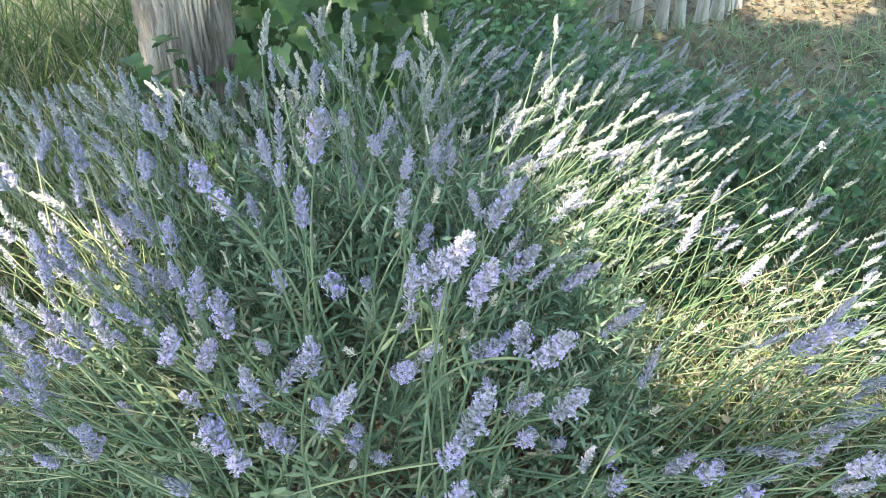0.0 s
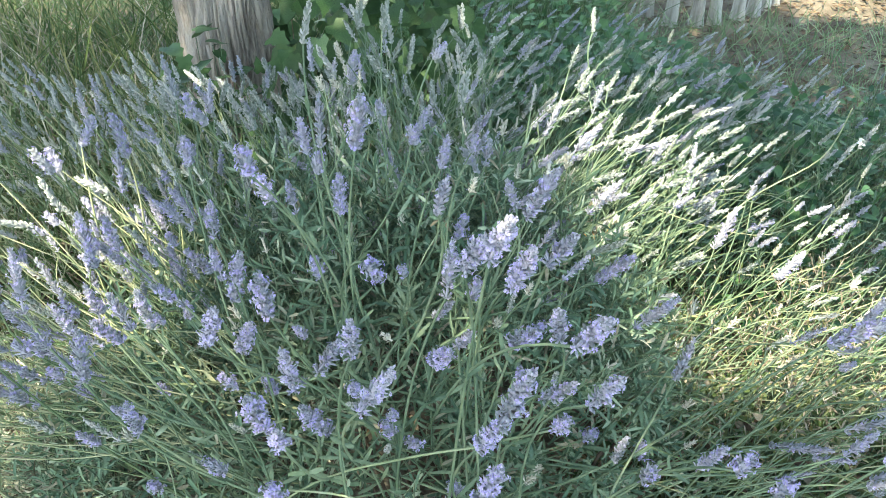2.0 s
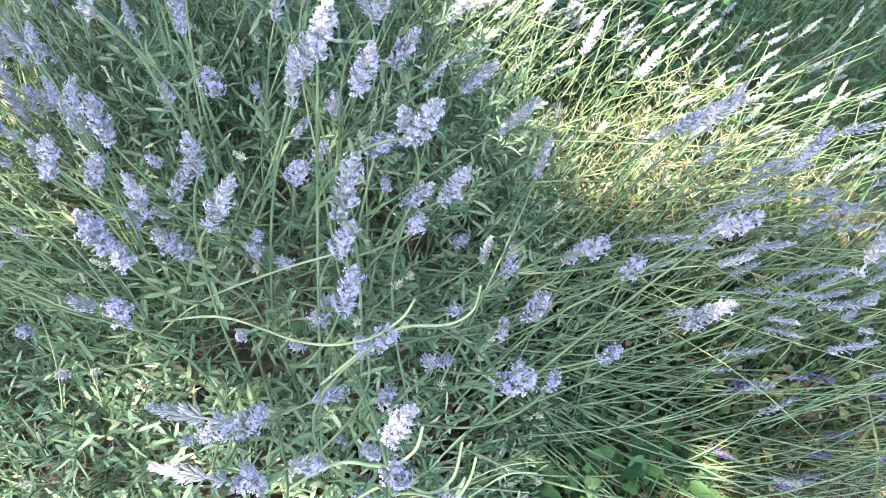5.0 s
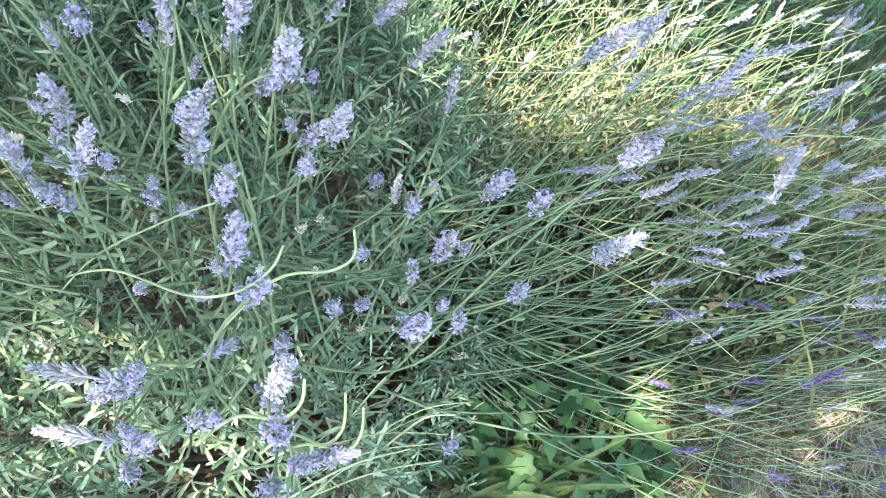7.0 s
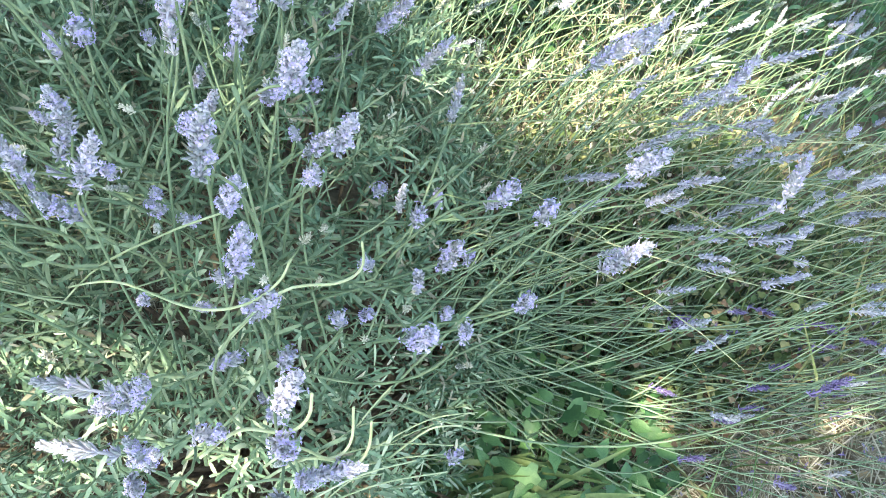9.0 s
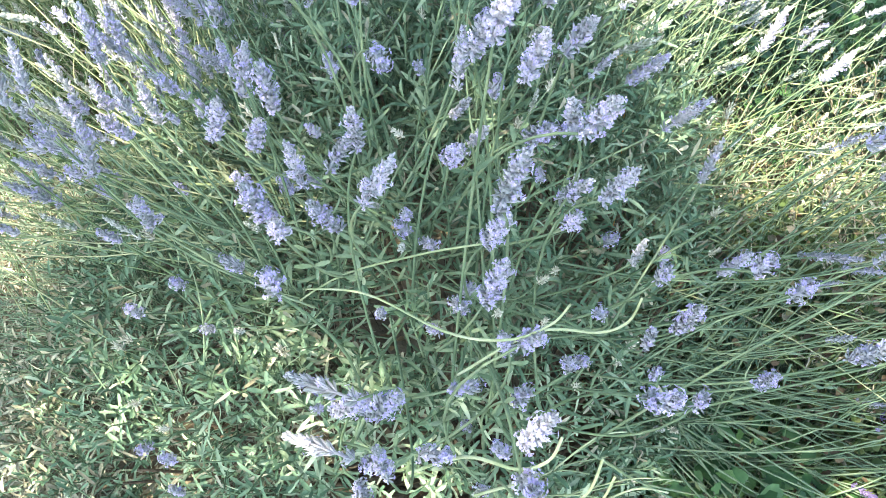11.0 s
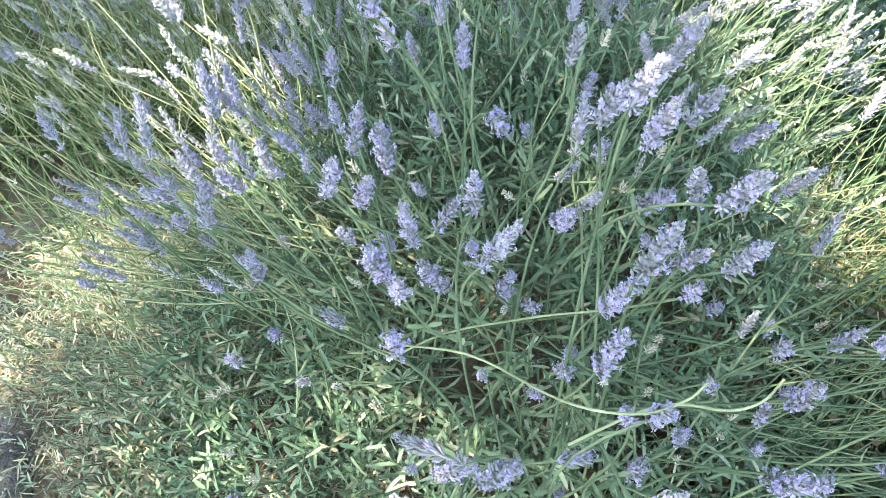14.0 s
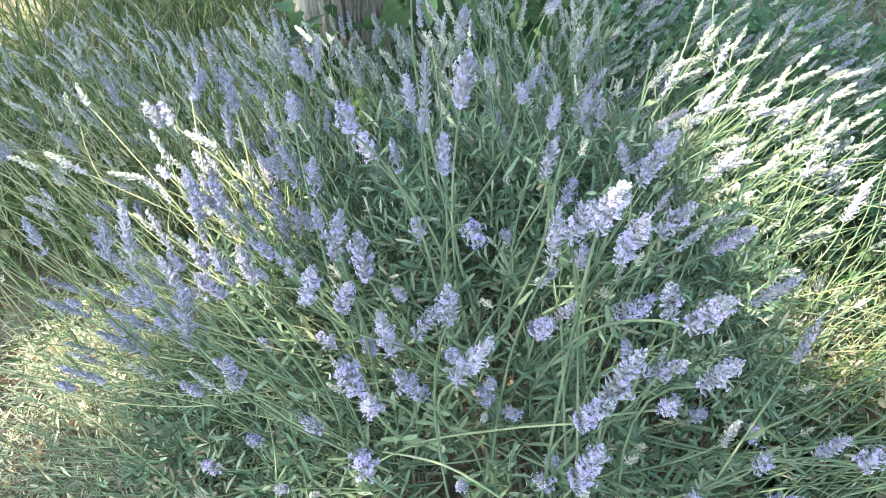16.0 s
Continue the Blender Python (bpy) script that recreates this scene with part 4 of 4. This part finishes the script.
# added out of view, centred for its shade on the plants, not over the trunk
def crown():
    p = Pile()
    placed = 0
    while placed < 40000:
        g, q = rand(0, 6.283), math.sqrt(R.random())
        d = q * (2.75 + 0.45 * noise.noise((math.cos(g) * 1.6, math.sin(g) * 1.6, 5.0)))
        low = 2.75 + 0.35 * q ** 3 + 0.25 * noise.noise((math.cos(g) * d, math.sin(g) * d, 7.0))
        c = Vector((math.cos(g) * d - 0.62, math.sin(g) * d + 0.55, low + (1.5 - 1.0 * q * q) * R.random()))
        k = (c.z - 0.65) / TO_SUN.z
        s = c - TO_SUN * k
        placed += 1
        if lit_gap(s.x, s.y):
            continue
        a = rand_dir(0.5)
        b = a.cross(rand_dir()).normalized()
        blade(p, c - TREE_AT, a, b, rand(0.085, 0.12), rand(0.06, 0.085), 0, 1, 0.2, 0, 0.2, 0.6)
    child("crown", p.mesh("crown", [M_CROWN]), tree, "green leafy crown out of view, placed to shade the plants")
    limbs = Pile()
    for i in range(12):
        g = i * 0.55 + rand(-0.2, 0.2)
        b = Vector((0.02, 0, rand(2.3, 3.2)))
        e = Vector((math.cos(g) * rand(1.2, 2.6), math.sin(g) * rand(1.2, 2.6), rand(3.2, 4.0)))
        tube(limbs, bezier(b, Vector((e.x * 0.4, e.y * 0.4, e.z)), e, 7), [0.035 - 0.004 * j for j in range(8)], 6)
    child("limbs", limbs.mesh("limbs", [M_BARK]), tree)


R.seed(21)
crown()


def pale_trunk(x, y, r, lean, height):
    ob = tagged(new("small_tree"), "slender pale whitish trunk with a flared foot on the soil", "tree", group="pale slender trunks")
    ob.location = (x, y, ground_height(x, y) - 0.01)
    p = Pile()
    n, levels = 20, 24
    ph = rand(0, 50)
    verts = []
    for j in range(levels + 1):
        z = height * (j / levels) ** 1.5
        r0 = 0.62 * r * (1 + 0.65 * math.exp(-z * 12))
        for i in range(n):
            g = 2 * math.pi * i / n
            s = noise.noise((math.cos(g) * 2.2 + ph, math.sin(g) * 2.2, z * 1.2)) + 0.6 * noise.noise((math.cos(g) * 5 + ph, math.sin(g) * 5, z * 3))
            verts.append(Vector((math.cos(g) * r0 * (1 + 0.38 * s) + lean * z, math.sin(g) * r0 * (1 + 0.38 * s), z)))
    p.add(verts, [(j * n + i, j * n + (i + 1) % n, (j + 1) * n + (i + 1) % n, (j + 1) * n + i) for j in range(levels) for i in range(n)])
    child("trunk", p.mesh("pale_trunk", [M_PALE]), ob)


for x, y, r in ((0.69, 3.83, 0.034), (0.775, 3.70, 0.032), (0.89, 3.70, 0.034), (0.965, 3.72, 0.03), (1.09, 3.81, 0.034), (1.17, 3.86, 0.033), (1.235, 3.93, 0.03), (1.29, 4.0, 0.03)):
    pale_trunk(x, y, r, rand(-0.04, 0.06), 1.7)


# ---------------------------------------------------------------- undergrowth
def broad_leaf(p, root, along, side, ln, wd, mat=0, lobed=False):
    """A broad leaf with a pointed tip; lobed: ivy shape."""
    a, s = Vector(along).normalized(), Vector(side).normalized()
    up = s.cross(a).normalized()
    if lobed:
        shape = ((-0.12, 0.3), (0.1, 0.52), (0.3, 0.34), (0.5, 0.4), (0.68, 0.2), (1.0, 0.0))
    else:
        shape = ((-0.08, 0.22), (0.12, 0.46), (0.35, 0.5), (0.6, 0.38), (0.82, 0.18), (1.0, 0.0))
    c0 = Vector(root)
    cup, droop = rand(0.05, 0.25), rand(0, 0.3)
    spine = [c0] + [c0 + a * (ln * t) - up * (droop * ln * t * t) for t, _ in shape[1:]]
    lft = [c0 + a * (ln * t) - up * (droop * ln * max(0, t) ** 2) + s * (wd * w) + up * (cup * wd * w) for t, w in shape[:-1]]
    rgt = [c0 + a * (ln * t) - up * (droop * ln * max(0, t) ** 2) - s * (wd * w) + up * (cup * wd * w) for t, w in shape[:-1]]
    n = len(spine)
    vs = spine + lft + rgt
    fs = []
    for i in range(n - 2):
        fs.append((i, i + 1, n + i + 1, n + i))
        fs.append((i, 2 * n - 1 + i, 2 * n + i, i + 1))
    fs.append((n - 2, n - 1, n + n - 2))
    fs.append((n - 2, 2 * n - 1 + n - 2, n - 1))
    p.add(vs, fs, mat)


def leaf_mesh(name, ln, wd, lobed, mats):
    p = Pile()
    broad_leaf(p, (0, 0, 0), (1, 0, 0), (0, 1, 0), ln, wd, 0, lobed)
    tube(p, [Vector((0, 0, 0)), Vector((-0.3 * ln, 0, -0.1 * ln)), Vector((-0.5 * ln, 0, -0.5 * ln))], [0.0007, 0.0008, 0.0009], 3, 1, False)
    return p.mesh(name, mats)


def set_leaf(ob, q, along, side, size):
    a = Vector(along).normalized()
    n = a.cross(Vector(side)).normalized()
    ob.matrix_local = Matrix.Translation(q) @ Matrix((a, n.cross(a), n)).transposed().to_4x4() @ Matrix.Scale(size, 4)


def ivy():
    o = Vector((-0.3, 1.7, 0))
    ob = tagged(new("ivy"), "dark green broad-leaved ivy climbing beside the tree trunk", "ivy")
    ob.location = o
    shapes = [leaf_mesh("leaf", 1.0, rand(0.75, 1.0), k % 3 > 0, [M_IVY, M_WOOD]) for k in range(8)]
    vines = Pile()
    made = 0
    while made < 820:
        x, y = rand(-0.62, -0.02), rand(1.46, 2.1)
        z = 0.02 + 0.98 * R.random() ** 0.55 * (1.0 - 0.9 * max(0, x + 0.2)) * (1 - 0.4 * abs(y - 1.7))
        if (x + 0.525) ** 2 + (y - 1.68) ** 2 < 0.012 or (x < -0.40 and y < 1.72 and z > 0.62) or (x < -0.56 and R.random() < 0.5):
            continue
        q = Vector((x, y, z)) - o
        d = Vector((rand(-0.7, 0.7), rand(-1.0, 0.2), rand(-0.7, 0.35)))
        s = d.cross(Vector((rand(-0.4, 0.4), -1, rand(0.2, 1.2))))
        size = rand(0.03, 0.058)
        made += 1
        if y < 1.75 and z > 0.35 and made < 700 and len(ob.children) < 300:
            set_leaf(child("leaf", R.choice(shapes), ob), q, d, s, size)
        else:
            broad_leaf(vines, q, d, s, size, size * rand(0.75, 1.0), 0, R.random() < 0.7)
    for _ in range(26):
        b = Vector((rand(-0.45, -0.1), rand(1.5, 1.95), 0)) - o
        e = b + Vector((rand(-0.12, 0.12), rand(-0.1, 0.1), rand(0.4, 0.7)))
        tube(vines, bezier(b, (b + e) / 2 + Vector((rand(-0.1, 0.1), rand(-0.1, 0.1), 0)), e, 6), [0.0028 - 0.0003 * i for i in range(7)], 4, 1, False)
    tagged(child("vines", vines.mesh("vines", [M_IVY, M_WOOD]), ob), kind="stuff")


ivy()


def grass(name, label, x0, x1, y0, y1, count, lo, hi, mat, keep=None, lean=(0, 0), wide=1.0):
    p = Pile()
    for x, y in scatter(count, x0, x1, y0, y1, keep):
        d = Vector((rand(-0.9, 0.9) + lean[0], rand(-0.9, 0.9) + lean[1], 1))
        s = Vector((rand(-1, 1), rand(-1, 1), 0))
        blade(p, (x, y, 0), d, d.cross(s), rand(lo, hi), rand(0.0018, 0.004) * wide, rand(0.2, 1.3), 3, 0.1, 0, 0.2, 0.7)
    return tagged(new(name, p.mesh(name, [mat])), label, "grass", kind="stuff")


def broad_patch(name, label, cx, cy, rx, ry, count, height, lo, hi, mat, lobed=0.0, stems=True):
    p = Pile()
    for _ in range(count):
        g, d = rand(0, 6.283), math.sqrt(R.random())
        x, y = math.cos(g) * d * rx, math.sin(g) * d * ry
        z = height * (1 - 0.6 * d * d) * (0.25 + 0.75 * R.random() ** 0.6)
        dr = Vector((rand(-1, 1), rand(-1, 0.6), rand(-0.35, 0.35)))
        sd = dr.cross(Vector((rand(-0.5, 0.5), rand(-0.7, 0.3), 1)))
        q = Vector((x, y, z))
        ln = rand(lo, hi)
        broad_leaf(p, q, dr, sd, ln, ln * rand(0.55, 0.9), 0, R.random() < lobed)
        if stems and R.random() < 0.45:
            tube(p, bezier(Vector((x * 0.85, y * 0.85, 0)), Vector((x * 0.9, y * 0.9, z * 0.7)), q, 4), [0.0012, 0.0011, 0.001, 0.0009, 0.0008], 3, 1, False)
    ob = new(name, p.mesh(name, [mat, M_STEM]))
    ob.location = (cx, cy, 0)
    return tagged(ob, label, "weeds", kind="stuff")


def weed_clump():
    """Broad-leaved weeds between the lavender and the bare soil."""
    ob = tagged(new("weeds"), "dark green broad-leaved weeds growing under the lavender stems", "weeds")
    ob.location = (0.33, 0.6, 0)
    shapes = [leaf_mesh("leaf", 1.0, rand(0.48, 0.75), k % 3 == 0, [M_WEED, M_STEM]) for k in range(8)]
    rest = Pile()
    for i in range(620):
        g, d = rand(0, 6.283), math.sqrt(R.random())
        x, y = math.cos(g) * d * 0.19, math.sin(g) * d * 0.22
        z = 0.3 * (1 - 0.55 * d * d) * (0.2 + 0.8 * R.random() ** 0.6)
        dr = Vector((rand(-1, 1), rand(-1, 0.6), rand(-0.35, 0.35)))
        sd = dr.cross(Vector((rand(-0.5, 0.5), rand(-0.7, 0.3), 1)))
        q, ln = Vector((x, y, z)), rand(0.016, 0.036)
        if i < 300:
            set_leaf(child("leaf", R.choice(shapes), ob), q, dr, sd, ln)
        else:
            broad_leaf(rest, q, dr, sd, ln, ln * rand(0.55, 0.9), 0, R.random() < 0.25)
        if R.random() < 0.4:
            tube(rest, bezier(Vector((x * 0.85, y * 0.85, 0)), Vector((x * 0.9, y * 0.9, z * 0.7)), q, 4), [0.0012, 0.0011, 0.001, 0.0009, 0.0008], 3, 1, False)
    tagged(child("stalks", rest.mesh("stalks", [M_WEED, M_STEM]), ob), kind="stuff")


weed_clump()


def narrow_tuft():
    """A tuft of long narrow leaves that leans out of the weeds."""
    ob = tagged(new("weed_tuft"), "yellow-green tuft of long narrow leaves beside the broad weeds", "weeds")
    ob.location = (0.24, 0.51, 0)
    for i in range(90):
        b = Vector((rand(-0.08, 0.08), rand(-0.08, 0.06), rand(0.12, 0.22)))
        d = Vector((rand(0.3, 1.2), rand(-0.7, 0.3), rand(0.1, 0.8)))
        p = Pile()
        blade(p, b, d, d.cross(Vector((rand(-0.3, 0.3), rand(-0.5, 0.2), 1))), rand(0.05, 0.12), rand(0.006, 0.01), rand(0.1, 0.5), 5, 0.12, 0, 0.2, 0.4)
        child("leaf", p.mesh("narrow_leaf", [M_TUFT]), ob)


narrow_tuft()
grass("grass", "yellow-green grass blades among the weeds", 0.2, 0.55, 0.35, 0.75, 320, 0.08, 0.26, M_GRASS_GREEN, lean=(0.6, -0.3))
broad_patch("weeds", "dark green leaves in front of the tree foot", -0.5, 1.47, 0.2, 0.09, 520, 0.79, 0.028, 0.052, M_IVY, 0.6)
broad_patch("weeds", "green bindweed-like undergrowth in the shade", 1.05, 1.85, 0.85, 0.6, 2300, 0.46, 0.014, 0.036, M_WEED, 0.2)
broad_patch("weeds", "dark green undergrowth behind the lavender", 0.3, 2.2, 0.8, 0.5, 2000, 0.45, 0.018, 0.042, M_WEED, 0.3)


broad_patch("weeds", "dark green leafy undergrowth behind the trees", 0.05, 3.35, 0.5, 0.8, 1600, 0.42, 0.02, 0.05, M_WEED, 0.3)
grass("grass", "long grass in the undergrowth behind the trees", -0.5, 0.45, 2.4, 4.2, 2200, 0.2, 0.45, M_GRASS_GREEN)
broad_patch("weeds", "green undergrowth at the edge of the bare soil", 0.25, 2.75, 0.6, 0.4, 1300, 0.34, 0.018, 0.045, M_WEED, 0.3)
grass("grass", "thin yellowing grass under the sprawling lavender stems", 0.25, 1.15, 0.62, 1.25, 800, 0.08, 0.28, M_YELLOW, lean=(0.6, 0), wide=1.5)
broad_patch("weeds", "small yellowing weeds among the sprawling stems", 0.56, 0.98, 0.42, 0.32, 3400, 0.34, 0.009, 0.02, M_YELLOW, 0.2)
broad_patch("weeds", "bleached dead weeds in the sunny patch", 0.5, 1.0, 0.36, 0.3, 600, 0.36, 0.006, 0.018, M_STRAW, 0.1)
broad_patch("weeds", "withered brown weeds under the sprawling stems", 0.5, 0.9, 0.4, 0.32, 900, 0.36, 0.007, 0.016, M_LITTER, 0.1)
grass("grass", "tall mixed green and dry grass behind the lavender", -2.2, -0.45, 1.5, 3.2, 2800, 0.2, 0.6, M_GRASS, wide=1.7)
grass("grass", "dry straw-coloured grass blades beside the trunk", -2.0, -0.62, 1.55, 3.0, 1100, 0.15, 0.5, M_STRAW, wide=1.6)
grass("grass", "dense green grass under the tall blades", -2.2, -0.3, 1.3, 4.5, 4200, 0.12, 0.4, M_GRASS_GREEN, wide=1.5)
grass("grass", "slender green stems and grass among the undergrowth", -0.3, 2.2, 1.35, 2.6, 2400, 0.16, 0.42, M_UNDER, lean=(1.0, 0.3))
grass("grass", "sparse low green weeds on the bare soil", 0.6, 3.4, 2.2, 3.7, 4800, 0.03, 0.16, M_UNDER)
grass("grass", "short green grass by the far soil", 1.6, 3.6, 4.0, 5.4, 3000, 0.04, 0.12, M_GRASS)


def litter(name, label, mat, count, x0, x1, y0, y1, lo, hi, wlo, whi, top=0.03, keep=None):
    p = Pile()
    for x, y in scatter(count, x0, x1, y0, y1, keep):
        g = rand(0, 6.283)
        d = Vector((math.cos(g), math.sin(g), rand(-0.12, 0.2)))
        q = Vector((x, y, ground_height(x, y) + rand(0.003, top)))
        blade(p, q, d, d.cross(Vector((rand(-0.4, 0.4), rand(-0.4, 0.4), 1))), rand(lo, hi), rand(wlo, whi), rand(-0.15, 0.2), 2, 0.3, 0, 0.25)
    return tagged(new(name, p.mesh(name, [mat])), label, "litter", kind="stuff")


litter("straw", "dry straw and dead stems lying on the soil", M_STRAW, 2400, 0.25, 1.5, 0.15, 1.1, 0.03, 0.18, 0.0012, 0.003, 0.07)
litter("straw", "fine bleached straw scattered over the soil", M_STRAW_GREY, 6500, 0.25, 1.4, 0.1, 0.8, 0.015, 0.09, 0.0008, 0.002, 0.05)
litter("clippings", "grey-green fallen lavender leaves and petals", M_LEAF, 1800, 0.25, 1.2, 0.1, 0.8, 0.012, 0.035, 0.002, 0.004, 0.04)
litter("fallen_petals", "violet fallen petals and calyces on the soil", M_DEEP, 900, 0.4, 1.1, 0.35, 0.85, 0.005, 0.014, 0.002, 0.005, 0.05)
litter("dry_leaves", "dry brown leaves and litter on the soil", M_LITTER, 9000, -1.5, 2.8, 0.15, 4.6, 0.01, 0.04, 0.003, 0.014, 0.025, lambda x, y: y > path_edge(x))
litter("dry_leaves", "dark brown fallen leaves on the far soil", M_LITTER, 5000, 0.3, 3.6, 2.2, 5.0, 0.015, 0.05, 0.006, 0.02, 0.02)
litter("clippings", "bleached lavender clippings and dead leaves on the ground", M_STRAW_GREY, 12500, -1.3, -0.25, 0.2, 1.6, 0.008, 0.04, 0.0014, 0.0042, 0.05, lambda x, y: y > path_edge(x) - 0.16 * R.random() ** 2)
litter("clippings", "fallen grey-green lavender leaves on the ground", M_LEAF, 5200, -1.2, -0.25, 0.2, 1.5, 0.012, 0.036, 0.0022, 0.005, 0.09, lambda x, y: y > path_edge(x) - 0.1 * R.random() ** 2)
litter("twigs", "thin brown twigs lying on the ground", M_WOOD, 1100, -1.12, -0.2, 0.2, 1.3, 0.04, 0.13, 0.0012, 0.0024, 0.06, lambda x, y: y > path_edge(x))


def dry_sprig():
    ob = tagged(new("dry_sprig"), "small dried orange-brown sprig among the lavender stems", "twig")
    ob.location = (0.175, 1.05, 0)
    p = Pile()
    tube(p, [Vector((0, 0, 0)), Vector((0.01, 0, 0.3)), Vector((0, 0, 0.5))], [0.0012, 0.0011, 0.001], 5)
    child("stalk", p.mesh("stalk", [M_SPRIG]), ob)
    for i in range(7):
        g = i * 0.9
        p = Pile()
        tube(p, bezier(Vector((0, 0, 0.5)), Vector((0, 0, 0.62)), Vector((math.cos(g) * 0.028, math.sin(g) * 0.028, 0.62 + rand(-0.03, 0.03))), 4), [0.0009, 0.0009, 0.0008, 0.0007, 0.0006], 4)
        child("side_twig", p.mesh("side_twig", [M_SPRIG]), ob)


dry_sprig()


def white_flower():
    """A small white trumpet flower on a thin stalk."""
    p = Pile()
    n = 20
    vs = []
    for z, r in ((0.0, 0.002), (0.012, 0.004), (0.02, 0.014), (0.021, 0.017)):
        vs += [Vector((math.cos(6.283 * i / n) * r * (1 + 0.3 * math.cos(i * 6.283 * 5 / n)), math.sin(6.283 * i / n) * r * (1 + 0.3 * math.cos(i * 6.283 * 5 / n)), z + r * 0.5 * math.cos(i * 1.7))) for i in range(n)]
    p.add(vs, [(j * n + i, j * n + (i + 1) % n, (j + 1) * n + (i + 1) % n, (j + 1) * n + i) for j in range(3) for i in range(n)])
    ob = new("white_flower", p.mesh("white_flower", [M_WHITE]))
    ob.matrix_world = Matrix.Translation((0.632, 1.347, 0.63)) @ pose(0, 0, 0, 75, 40, 0) @ Matrix.Scale(0.4, 4)
    st = Pile()
    tube(st, [Vector((0, 0, 0)), Vector((0.02, 0, -0.4)), Vector((0.3, -0.7, -0.75))], [0.001, 0.0011, 0.0012], 4)
    child("stalk", st.mesh("stalk", [M_STEM]), ob)
    tagged(ob, "small white trumpet flower in the shaded undergrowth", "flower")


white_flower()


def straw_stick():
    p = Pile()
    tube(p, [Vector((-0.059, 0.020, 0.018)), Vector((0.0, 0.002, 0.022)), Vector((0.059, -0.020, 0.02))], [0.0017, 0.0018, 0.0015], 7)
    ob = tagged(new("straw_stalk", p.mesh("straw_stalk", [M_STRAW])), "single pale dry straw stalk on the litter", "straw")
    ob.location = (-0.834, 0.883, 0.012)


straw_stick()
